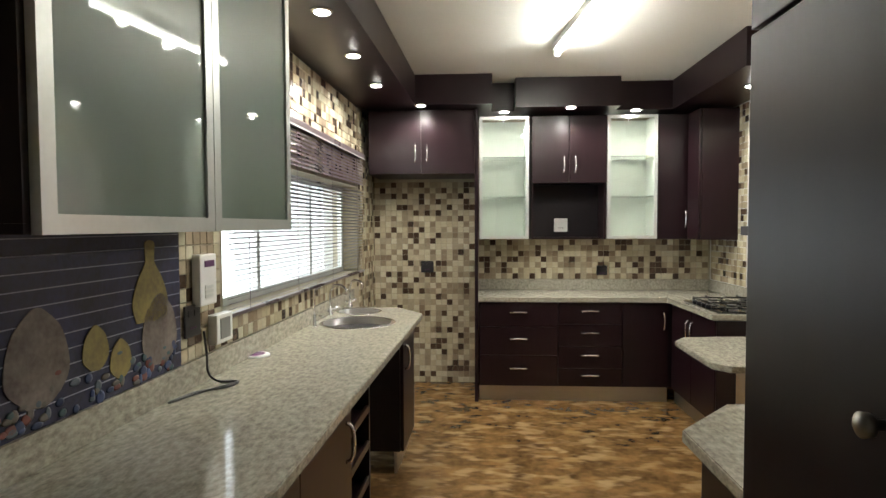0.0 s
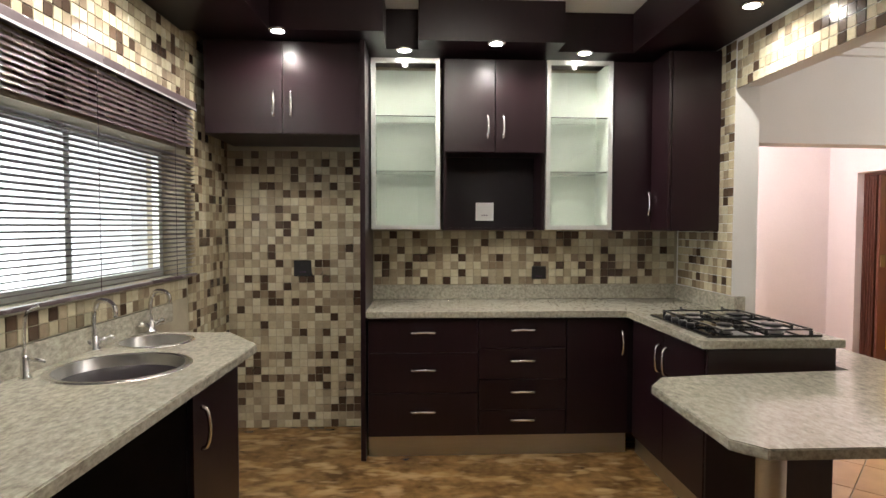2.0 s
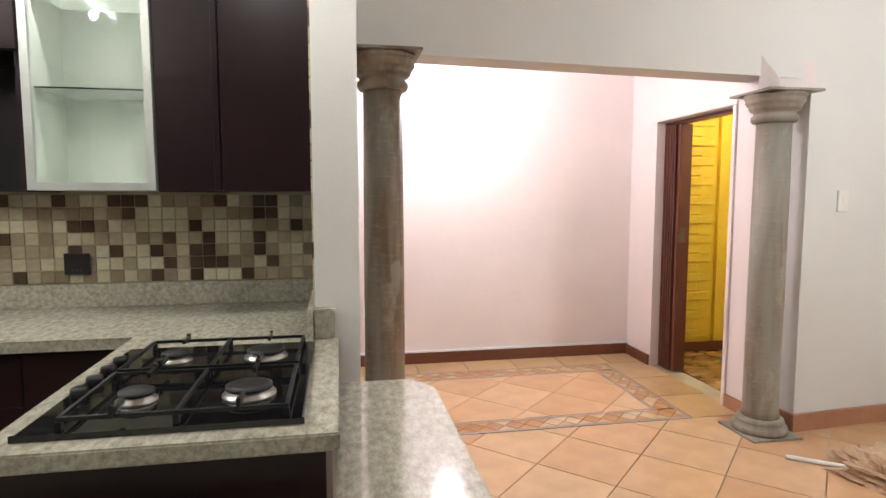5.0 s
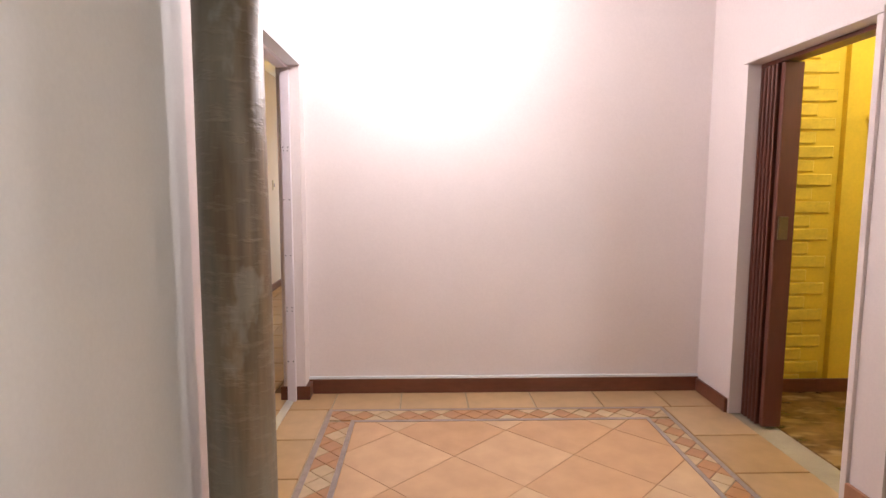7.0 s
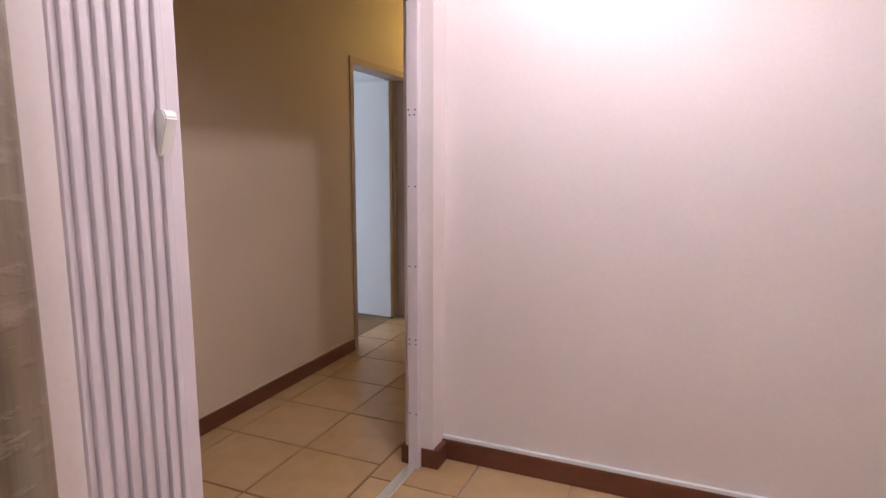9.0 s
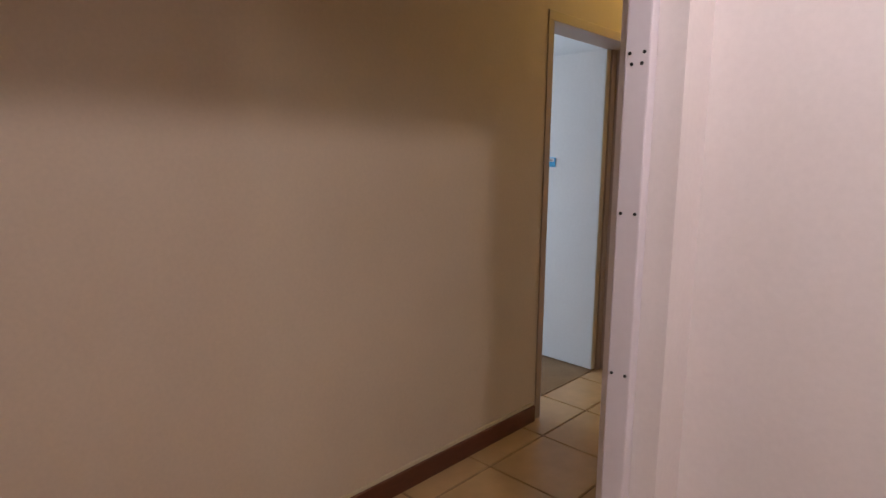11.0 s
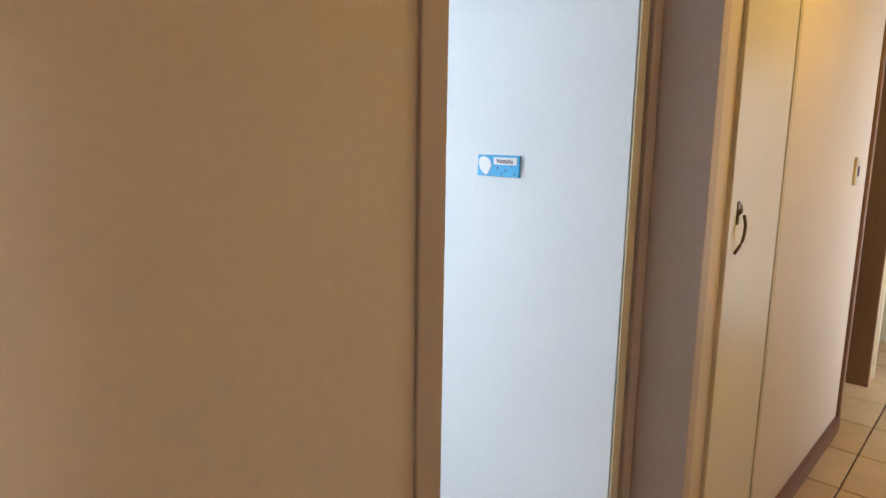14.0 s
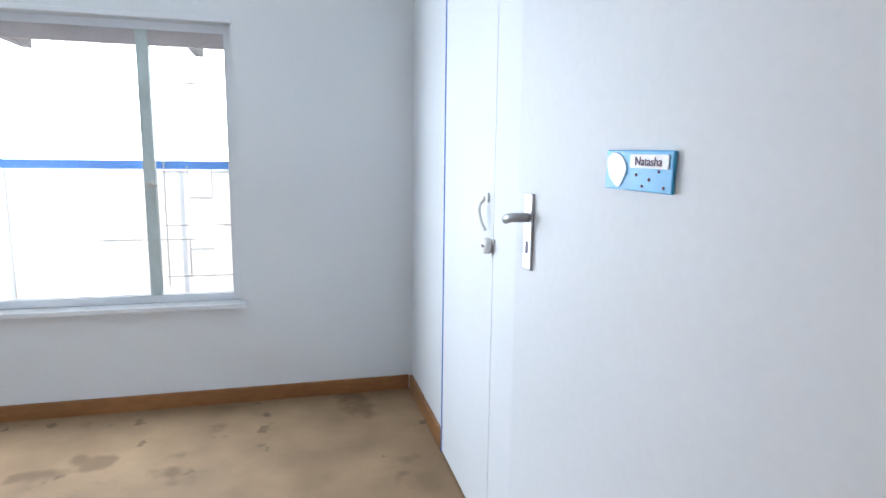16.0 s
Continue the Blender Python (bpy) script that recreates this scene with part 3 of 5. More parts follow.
def glass_cabinet(x0, x1):
    u = thing("glass_cabinet", "lit white wall cabinet with an aluminium-framed glass door", "cabinet", "glass-fronted wall cabinets", pose(x0, 4.40, 0))
    w, z0, z1 = x1 - x0, 1.39, 2.48
    part("side", boxes((0, 0.016, 0.02, 0.312, z0, z1)), CAB_WHITE, u)
    part("side", boxes((w - 0.016, w, 0.02, 0.312, z0, z1)), CAB_WHITE, u)
    part("back", boxes((0.016, w - 0.016, 0.30, 0.312, z0, z1)), CAB_WHITE, u)
    part("bottom", boxes((0.016, w - 0.016, 0.02, 0.30, z0, z0 + 0.016)), CAB_WHITE, u)
    for z in (1.765, 2.12):
        part("shelf", boxes((0.017, w - 0.017, 0.05, 0.298, z, z + 0.006)), CLEAR, u, "clear glass shelf")
    d = part("door_frame", boxes((0, 0.028, -0.004, 0.018, z0, z1), (w - 0.028, w, -0.004, 0.018, z0, z1), (0.028, w - 0.028, -0.004, 0.018, z0, z0 + 0.028), (0.028, w - 0.028, -0.004, 0.018, z1 - 0.028, z1)), ALU, u)
    pane = part("pane", boxes((0.028, w - 0.028, 0.004, 0.008, z0 + 0.028, z1 - 0.028)), CLEAR, d, "clear glass pane")
    pane.visible_shadow = False
    return u


glass_cabinet(0.035, 0.475)
glass_cabinet(1.165, 1.600)
cornercab = thing("corner_cabinet", "dark brown corner wall cabinet with a chrome handle", "cabinet", "kitchen wall units", pose(1.605, 4.40, 0))
part("body", boxes((0.001, 0.28, 0.022, 0.312, 1.385, 2.48), (0.28, 0.583, -0.25, 0.312, 1.385, 2.48)), WOOD, cornercab)
part("door", boxes((0.003, 0.275, 0, 0.02, 1.387, 2.478), bevel=0.002), WOOD, cornercab)
part("door", boxes((0.255, 0.275, -0.25, -0.003, 1.387, 2.478), bevel=0.002), WOOD, cornercab)
part("handle", handle_bm(pose(0.235, 0, 1.56) @ pose(0, 0, 0, 0, 90, 0)), CHROME, cornercab, "curved chrome handle")

# bulkhead round the ceiling
BULK = [(-0.93, 0.136, 3.97, 4.30), (-0.93, 2.19, 4.30, 4.72), (0.336, 1.21, 4.12, 4.30), (1.69, 2.19, 2.95, 4.30)]
for side, (x0, x1, y0, y1) in zip(("fridge", "north", "middle", "east"), BULK):
    structure("bulkhead_" + side, boxes((x0, x1, y0, y1 - 0.001, 2.505, CEIL)), WOOD, "dark brown ceiling bulkhead stepping round the kitchen", "bulkhead")
structure("bulkhead_west", boxes((0.001, 0.50, -7.0, -0.70, 2.505, CEIL)), WOOD, "dark brown ceiling bulkhead above the window wall", "bulkhead", m=WEST)

# ---- kitchen: window side, built in the frame of the skewed wall ----
u = thing("sink_worktop", "long speckled granite worktop with a round sink", "worktop", m=WEST)
part("slab", prism([(0.003, -5.6), (0.62, -5.6), (0.62, -4.3), (0.655, -4.2), (0.655, -1.50), (0.44, -1.22), (0.003, -1.22)], 0.862, 0.90, bevel=0.004), GRANITE, u)
part("upstand", boxes((0.003, 0.021, -5.6, -0.9, 0.901, 1.0), bevel=0.002), GRANITE, u)


def base_left(name, y0, y1, hy, label):
    c = thing(name, label, "cabinet", "kitchen base units", WEST)
    part("body", boxes((0.01, 0.58, y0 + 0.002, y1 - 0.002, 0.13, 0.86)), WOOD_IN, c)
    part("door", boxes((0.585, 0.605, y0 + 0.003, y1 - 0.003, 0.135, 0.855), bevel=0.002), WOOD, c)
    part("handle", handle_bm(pose(0.605, hy, 0.70) @ pose(0, 0, 0, 0, 90, 90)), CHROME, c, "curved chrome handle")
    return c


base_left("sink_cabinet", -2.05, -1.60, -1.98, "dark brown sink cabinet with a chrome handle")
base_left("base_cabinet", -3.9, -3.32, -3.39, "dark brown base cabinet below the granite worktop")
base_left("base_cabinet", -4.5, -3.9, -4.43, "dark brown base cabinet below the granite worktop")
up = thing("frosted_cabinet", "wall cabinet with frosted green glass doors in aluminium frames", "cabinet", m=WEST)
part("bottom", boxes((0.003, 0.39, -4.60, -3.405, 1.501, 1.519)), WOOD, up)
part("side", boxes((0.003, 0.39, -4.60, -4.582, 1.5195, 2.5)), WOOD, up)
part("side", boxes((0.003, 0.39, -3.423, -3.405, 1.5195, 2.5)), WOOD, up)
part("back", boxes((0.003, 0.02, -4.581, -3.424, 1.5195, 2.5)), WOOD, up)
for a, b in ((-4.585, -3.988), (-3.984, -3.405)):
    fr = part("door_frame", boxes((0.391, 0.411, a, a + 0.036, 1.50, 2.5), (0.391, 0.411, b - 0.036, b, 1.50, 2.5), (0.391, 0.411, a + 0.036, b - 0.036, 1.50, 1.536), (0.391, 0.411, a + 0.036, b - 0.036, 2.464, 2.5)), ALU, up, "satin aluminium door frame")
    part("pane", boxes((0.399, 0.404, a + 0.036, b - 0.036, 1.536, 2.464)), FROSTED, fr, "frosted green glass pane")

# breakfast table and pantry side
table = thing("breakfast_table", "granite breakfast counter on a steel leg round the hob unit", "table")
part("tabletop", prism([(1.27, 2.94), (1.262, 2.35), (1.335, 2.265), (2.34, 2.265), (2.565, 2.54), (2.565, 3.80), (2.50, 3.90), (2.262, 3.90), (2.262, 3.140), (1.60, 3.090), (1.36, 3.06)], 0.735, 0.77, bevel=0.004), GRANITE, table)
part("leg", lathe([(0.075, 0.001), (0.075, 0.010), (0.048, 0.016), (0.048, 0.72), (0.07, 0.725), (0.07, 0.735)], m=pose(1.557, 2.60, 0)), STEEL, table, "brushed steel post")
pantry = thing("pantry_cupboard", "tall dark brown pantry cupboard with a steel handle", "cupboard", m=pose(0.36, -0.62, 0))
part("body", boxes((0.022, 0.6, 0, 0.62, 0.08, 2.5)), WOOD, pantry)
part("door", boxes((0, 0.02, 0.002, 0.618, 0.10, 1.765), bevel=0.002), WOOD, pantry)
part("door", boxes((0, 0.02, 0.002, 0.618, 1.771, 2.498), bevel=0.002), WOOD, pantry)
solid("side_worktop", prism([(0.612, 0.01), (1.4, 0.01), (1.4, 1.20), (0.85, 1.20), (0.612, 0.94)], 0.862, 0.90, bevel=0.004), GRANITE, "granite worktop end with a cut corner", "worktop")
for z in (1.49, 2.22):
    solid("end_shelf", boxes((0.575, 0.95, 0.005, 0.5, z, z + 0.02), bevel=0.002), WOOD, "dark brown open end shelf beside the pantry", "shelf", "open end shelves")

# ---- columns ----
def column(x, y, h, mat, label):
    c = thing("column", label, "column", "nook columns", pose(x, y, 0))
    part("base", lathe([(0.145, 0.012), (0.15, 0.03), (0.145, 0.05), (0.125, 0.06), (0.13, 0.075), (0.125, 0.09), (0.108, 0.10)], 32), mat, c)
    part("plinth", boxes((-0.155, 0.155, -0.155, 0.155, -0.006, 0.013)), mat, c)
    part("shaft", lathe([(0.102, 0.098), (0.096, 0.14), (0.095, h * 0.5), (0.090, h - 0.17)], 32), mat, c)
    part("capital", lathe([(0.090, h - 0.171), (0.110, h - 0.166), (0.120, h - 0.150), (0.119, h - 0.134), (0.106, h - 0.122), (0.106, h - 0.110), (0.122, h - 0.102), (0.133, h - 0.088), (0.131, h - 0.078), (0.140, h - 0.070), (0.151, h - 0.054), (0.147, h - 0.042), (0.153, h - 0.034), (0.161, h - 0.020), (0.156, h - 0.012)], 32), mat, c)
    part("abacus", boxes((-0.165, 0.165, -0.165, 0.165, h - 0.012, h)), mat, c)
    return c


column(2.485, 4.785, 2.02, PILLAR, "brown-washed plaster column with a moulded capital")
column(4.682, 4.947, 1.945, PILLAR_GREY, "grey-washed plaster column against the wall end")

# ---- kitchen: small fittings ----
def disc(bm, x, y, z0, z1, r, seg=24):
    bmesh.ops.create_cone(bm, cap_ends=True, segments=seg, radius1=r, radius2=r, depth=z1 - z0, matrix=Matrix.Translation((x, y, (z0 + z1) / 2)))
    return bm


for n, (sx, sy) in enumerate(SPOTS):
    d = thing("downlight", "small round recessed downlight, switched on", "downlight", "kitchen downlights", pose(sx, sy, 2.505))
    part("ring", lathe([(0.046, -0.008), (0.053, -0.006), (0.053, 0.0), (0.040, 0.0)], 24), CHROME, d)
    part("bulb", lathe([(0.002, -0.015), (0.022, -0.014), (0.036, -0.010), (0.041, -0.001)], 20), SPOT_GLOW, d, "glowing bulb")
tubelight = thing("fluorescent_fitting", "white fluorescent tube fitting on the ceiling, switched on", "ceiling light", m=pose(0.621, 2.62, CEIL, 0, 0, 6.4))
part("base", boxes((-0.03, 0.03, -0.62, 0.62, -0.045, -0.001), bevel=0.004), WHITE_PLASTIC, tubelight)
part("holder", boxes((-0.02, 0.02, 0.59, 0.615, -0.09, -0.045), bevel=0.003), WHITE_PLASTIC, tubelight)
part("holder", boxes((-0.02, 0.02, -0.615, -0.59, -0.09, -0.045), bevel=0.003), WHITE_PLASTIC, tubelight)
part("tube", tube([(0, -0.59, -0.072), (0, 0.59, -0.072)], 0.014, 12), TUBE_GLOW, tubelight, "glowing tube")


def socket(m, mat, label, w=0.12, h=0.11):
    s = thing("wall_socket", label, "socket", m=m)
    part("plate", boxes((-w / 2, w / 2, -0.010, -0.001, -h / 2, h / 2), bevel=0.003), mat, s)
    bm = bmesh.new()
    for x in (-0.022, 0.022):
        box(bm, x - 0.016, x + 0.016, -0.014, -0.010, 0.018, 0.042, 0.002)
    part("switch", bm, mat, s)
    bm = bmesh.new()
    for x in (-0.016, 0, 0.016):
        box(bm, x - 0.004, x + 0.004, -0.0112, -0.0100, -0.03, -0.022)
    part("hole", bm, INK, s)
    return s


socket(pose(0.798, 4.678, 1.512), WHITE_PLASTIC, "white double wall socket in the microwave niche", 0.125, 0.125)
socket(pose(-0.462, 4.712, 1.118), BLACK_PLASTIC, "black double wall socket on the mosaic in the fridge space")
socket(pose(1.19, 4.712, 1.085), BLACK_PLASTIC, "black wall socket above the granite upstand", 0.10, 0.09)
socket(WEST @ pose(0.010, -3.40, 1.155, 0, 0, 90), BLACK_PLASTIC, "black wall socket beside the painted tile panel", 0.11, 0.12)
meterbox = thing("prepaid_meter", "white prepaid electricity meter keypad on the wall", "meter", m=WEST @ pose(0.008, -3.32, 1.305))
part("case", boxes((0.0, 0.035, -0.065, 0.065, -0.10, 0.10), bevel=0.006), WHITE_PLASTIC, meterbox)
part("display", boxes((0.035, 0.037, -0.03, 0.045, 0.05, 0.075)), INK, meterbox, "dark small display")
for n in range(3):
    part("key_row", boxes((0.035, 0.037, -0.03, 0.035, -0.07 + n * 0.018, -0.058 + n * 0.018)), ALU, meterbox)
sw = thing("switch_box", "white surface switch box above the worktop", "switch", m=WEST @ pose(0.008, -3.20, 1.095))
part("case", boxes((0.0, 0.04, -0.07, 0.07, -0.06, 0.06), bevel=0.005), WHITE_PLASTIC, sw)
part("rocker", boxes((0.04, 0.043, -0.042, 0.042, -0.042, 0.042), bevel=0.001), material("grey_rocker", (0.20, 0.20, 0.19), 0.4, vary=0.1, bump=0), sw, "grey rocker")
cable = solid("power_cable", tube(curve_points([(0.045, -3.37, 1.11), (0.05, -3.36, 1.02), (0.045, -3.34, 0.94), (0.08, -3.33, 0.907), (0.155, -3.32, 0.905), (0.15, -3.40, 0.905), (0.09, -3.45, 0.905), (0.06, -3.50, 0.905), (0.04, -3.60, 0.905), (0.055, -3.60, 0.909), (0.085, -3.50, 0.909), (0.12, -3.45, 0.911), (0.165, -3.34, 0.909)], 8), 0.0045, 6), BLACK_PLASTIC, "black power cable lying in a loop on the worktop", "cable", m=WEST)
gro = thing("cable_grommet", "round steel pop-up socket set into the worktop", "grommet", m=pose(-1.046, 1.86, 0.90) @ Matrix.Diagonal((1.4, 1.4, 1, 1)))
part("rim", lathe([(0.030, 0.0), (0.048, 0.0), (0.047, 0.006), (0.040, 0.009), (0.034, 0.009)], 28), WHITE_PLASTIC, gro)
part("cap", lathe([(0.002, 0.010), (0.032, 0.010), (0.034, 0.004)], 24), INK, gro, "dark cap")

# round sinks, taps
def sink(x, y, r, depth):
    s = thing("sink_bowl", "round stainless steel sink bowl set in the granite", "sink", "sink bowls", pose(x, y, 0.9))
    rim = lathe([(r * 0.88, 0.001), (r * 0.90, 0.005), (r * 0.98, 0.004), (r, 0.0005)], 40)
    bmesh.ops.delete(rim, geom=[f for f in rim.faces if len(f.verts) > 4], context="FACES_ONLY")
    part("rim", rim, CHROME, s, "bright rolled rim")
    bowl = lathe([(r * 0.12, -depth), (r * 0.55, -depth * 0.97), (r * 0.80, -depth * 0.7), (r * 0.88, 0.003)], 40)
    bmesh.ops.reverse_faces(bowl, faces=bowl.faces[:])
    top = [f for f in bowl.faces if f.calc_center_median().z > -0.001 and len(f.verts) > 4]
    bmesh.ops.delete(bowl, geom=top, context="FACES_ONLY")
    part("bowl", bowl, STEEL, s, "brushed steel bowl")
    part("waste", lathe([(0.002, -depth + 0.004), (0.03, -depth + 0.003), (0.032, -depth)], 20), CHROME, s)
    return s


BOWLS = [(-0.75, 2.80, 0.242, 0.16), (-0.835, 3.275, 0.162, 0.12)]
for row in BOWLS:
    sink(*row)
slab = bpy.data.objects["slab"]
cutters = []
for x, y, rad, deep in BOWLS:
    cutters.append(new("cutter", mesh_of("cutter", lathe([(rad * 0.93, 0.7), (rad * 0.93, 1.0)], 40, pose(x, y, 0)), STEEL)))
    cut = slab.modifiers.new("bowl_hole", "BOOLEAN")
    cut.operation, cut.solver, cut.object = "DIFFERENCE", "EXACT", cutters[-1]
bpy.context.view_layer.update()
holed = bpy.data.meshes.new_from_object(slab.evaluated_get(bpy.context.evaluated_depsgraph_get()))
slab.modifiers.clear()
slab.data = holed
for ob in cutters:
    bpy.data.objects.remove(ob)


def mixer(m, arch, reach):
    t = thing("mixer_tap", "tall chrome swan-neck mixer tap beside the sink", "tap", "sink taps", m)
    part("base", lathe([(0.026, 0.0), (0.026, 0.008), (0.018, 0.015), (0.018, 0.05), (0.014, 0.06)], 20), CHROME, t)
    part("spout", tube(curve_points([(0, 0, 0.055), (0, 0, arch * 0.7), (reach * 0.25, 0, arch * 0.97), (reach * 0.7, 0, arch), (reach, 0, arch * 0.9), (reach * 1.02, 0, arch * 0.72)], 6), 0.010, 10), CHROME, t)
    for s in (-1, 1):
        k = part("cross_handle", tube([(0, s * 0.015, 0.035), (0, s * 0.055, 0.045)], 0.011, 10), CHROME, t)
        part("knob", lathe([(0.008, -0.012), (0.02, -0.008), (0.022, 0.006), (0.010, 0.014)], 14, pose(0, s * 0.062, 0.047)), CHROME, k)
    return t


mixer(pose(-1.0, 3.09, 0.90, 0, 0, -35), 0.21, 0.16)
mixer(pose(-0.955, 3.50, 0.90, 0, 0, -20), 0.20, 0.11)
filt = thing("filter_tap", "slim chrome filter tap on the worktop", "tap", m=pose(-0.985, 2.645, 0.90))
part("base", lathe([(0.02, 0.0), (0.02, 0.006), (0.013, 0.012), (0.013, 0.07), (0.009, 0.08)], 16), CHROME, filt)
part("spout", tube(curve_points([(0, 0, 0.075), (0.0, 0, 0.15), (0.01, 0, 0.22), (0.05, 0, 0.245)], 6), 0.006, 8), CHROME, filt)
part("lever", tube([(0, 0, 0.07), (0.07, -0.01, 0.062)], 0.006, 8), CHROME, filt)

# gas hob
hob = thing("gas_hob", "black glass four-burner gas hob on the granite worktop", "hob", m=pose(1.925, 3.565, 0.90))
part("plate", boxes((-0.27, 0.27, -0.325, 0.325, 0.001, 0.012), bevel=0.004), BLACK_GLASS, hob)
part("trim", boxes((-0.272, 0.272, -0.331, -0.326, 0.001, 0.014)), BLACK_GLASS, hob, "glossy black front edge")
for bx, by, br in ((-0.10, -0.16, 0.038), (0.14, -0.16, 0.052), (-0.10, 0.16, 0.038), (0.14, 0.16, 0.052)):
    burner = part("burner", lathe([(br * 1.15, 0.012), (br * 1.15, 0.018), (br * 0.9, 0.022), (br * 0.9, 0.030)], 24, pose(bx, by, 0)), STEEL, hob, "steel burner ring")
    part("burner_cap", lathe([(br, 0.030), (br, 0.037), (br * 0.8, 0.041), (0.002, 0.042)], 24, pose(bx, by, 0)), IRON, burner, "black burner cap")
for gy in (-0.16, 0.16):
    bm = bmesh.new()
    for y in (gy - 0.145, gy + 0.145):
        box(bm, -0.195, 0.235, y - 0.004, y + 0.004, 0.030, 0.038)
    for x in (-0.195, 0.02, 0.235):
        box(bm, x - 0.004, x + 0.004, gy - 0.149, gy + 0.149, 0.0305, 0.0385)
        for y in (gy - 0.145, gy + 0.145):
            box(bm, x - 0.006, x + 0.006, y - 0.006, y + 0.006, 0.012, 0.030)
    for x in (-0.10, 0.14):
        for s in (-1, 1):
            box(bm, x - 0.004, x + 0.004, gy + s * 0.145, gy + s * 0.085, 0.0385, 0.050)
            box(bm, x - 0.004, x + 0.004, gy + s * 0.145 - 0.006, gy + s * 0.145 + 0.006, 0.030, 0.056)
    part("pan_support", bm, IRON, hob, "black cast iron pan support")
for n in range(4):
    part("knob", lathe([(0.020, 0.012), (0.019, 0.030), (0.015, 0.034), (0.002, 0.035)], 18, pose(-0.24, -0.10 + n * 0.085, 0)), BLACK_PLASTIC, hob, "round black control knob")

rack = thing("bottle_rack", "dark brown open bottle rack below the worktop", "rack", "kitchen base units", WEST)
part("side", boxes((0.05, 0.60, -3.318, -3.30, 0.13, 0.86)), WOOD, rack)
part("side", boxes((0.05, 0.60, -2.98, -2.962, 0.13, 0.86)), WOOD, rack)
for z in (0.20, 0.36, 0.52, 0.68):
    part("rail", boxes((0.585, 0.60, -3.30, -2.98, z, z + 0.035), bevel=0.004), WOOD, rack)
    part("shelf", boxes((0.05, 0.58, -3.30, -2.98, z, z + 0.012)), WOOD, rack)
solid("plinth", boxes((0.545, 0.56, -4.5, -2.962, 0.001, 0.13)), STEEL, "brushed steel plinth strip below the worktop", "plinth", m=WEST)
solid("plinth", boxes((0.545, 0.56, -2.05, -1.60, 0.001, 0.13)), STEEL, "brushed steel plinth strip below the sink cabinet", "plinth", m=WEST)

# ---- kitchen window with its blind ----
win = structure("window_1", boxes((-0.17, -0.13, -3.12, -3.08, 1.13, 1.84), (-0.17, -0.13, -0.72, -0.68, 1.13, 1.84), (-0.17, -0.13, -3.08, -0.72, 1.13, 1.17), (-0.17, -0.13, -3.08, -0.72, 1.80, 1.84)), ALU, "wide steel kitchen window behind a blind", "window", m=WEST)
for y in (-2.42, -1.52):
    part("mullion", boxes((-0.165, -0.135, y - 0.02, y + 0.02, 1.17, 1.80)), ALU, win)
for a, b in ((-3.08, -2.44), (-2.40, -1.54), (-1.50, -0.72)):
    p = part("pane", boxes((-0.152, -0.148, a, b, 1.17, 1.80)), CLEAR, win)
    p.visible_shadow = False
part("window_sill", boxes((-0.12, 0.018, -3.14, -0.66, 1.115, 1.129), bevel=0.003), GRANITE, win)
blind = thing("venetian_blind", "dark brown venetian blind lowered over the kitchen window", "blind", m=WEST)
part("headrail", boxes((0.012, 0.055, -3.13, -0.64, 2.075, 2.115), bevel=0.003), BLIND, blind)
part("bottom_rail", boxes((0.018, 0.048, -3.13, -0.64, 1.125, 1.14), bevel=0.003), BLIND, blind)
bm = bmesh.new()
w2, tilt = 0.0135, radians(-20)
cs, sn = math.cos(tilt) * w2, math.sin(tilt) * w2
vv = [bm.verts.new(v) for v in ((-cs, -3.125, sn), (0, -3.125, 0.0022), (cs, -3.125, -sn), (-cs, -0.645, sn), (0, -0.645, 0.0022), (cs, -0.645, -sn))]
bm.faces.new((vv[0], vv[1], vv[4], vv[3]))
bm.faces.new((vv[1], vv[2], vv[5], vv[4]))
r = bmesh.ops.solidify(bm, geom=bm.faces[:], thickness=0.001)
slat_mesh = mesh_of("slat", bm, BLIND)
shut = slat_mesh.copy()
shut.transform(Matrix.Rotation(radians(72), 4, "Y"))
for n in range(28):
    s = new("slat", slat_mesh)
    s.parent, s.location = blind, (0.034, 0, 1.155 + n * 0.0235)
for n in range(9):
    s = new("slat", shut)
    s.parent, s.location = blind, (0.034, 0, 1.862 + n * 0.0235)
# thin bright strip added in place of the highlight along the head rail
part("rail_edge", boxes((0.055, 0.058, -3.13, -0.64, 2.068, 2.078)), ALU, blind, "bright strip standing in for the highlight on the head rail")
for y in (-2.95, -2.3, -1.6, -0.9):
    part("ladder_cord", boxes((0.047, 0.0485, y - 0.002, y + 0.002, 1.14, 2.08)), BLIND, blind)
daylight = structure("backdrop_kitchen_window", boxes((-1.5, -1.45, -6.5, 2.0, 0.2, 3.4)), glow("bright_overcast_yard", (0.93, 0.96, 1.0), 2.4), "bright overexposed yard outside the kitchen window", "backdrop", m=WEST)

# painted tile panel below the frosted cabinet
mural = thing("mural_panel", "dark blue painted tile panel with yellow jars and pebbles", "mural", m=WEST)
part("panel", boxes((0.001, 0.012, -5.3, -3.475, 1.002, 1.498)), material("mural_blue", (0.035, 0.040, 0.10), 0.35, scale=7, grain=60, second=(0.02, 0.018, 0.03), bump=0.15), mural)
line = material("mural_line", (0.34, 0.35, 0.44), 0.5, vary=0.3, bump=0.05)
for n in range(11):
    z = 1.485 - n * 0.043
    part("grout_line", boxes((0.0122, 0.0136, -5.29, -3.48, z - 0.0014, z + 0.0014)), line, mural)
jar = material("mural_yellow", (0.30, 0.24, 0.07), 0.5, scale=18, grain=60, second=(0.17, 0.13, 0.05), bump=0.1)
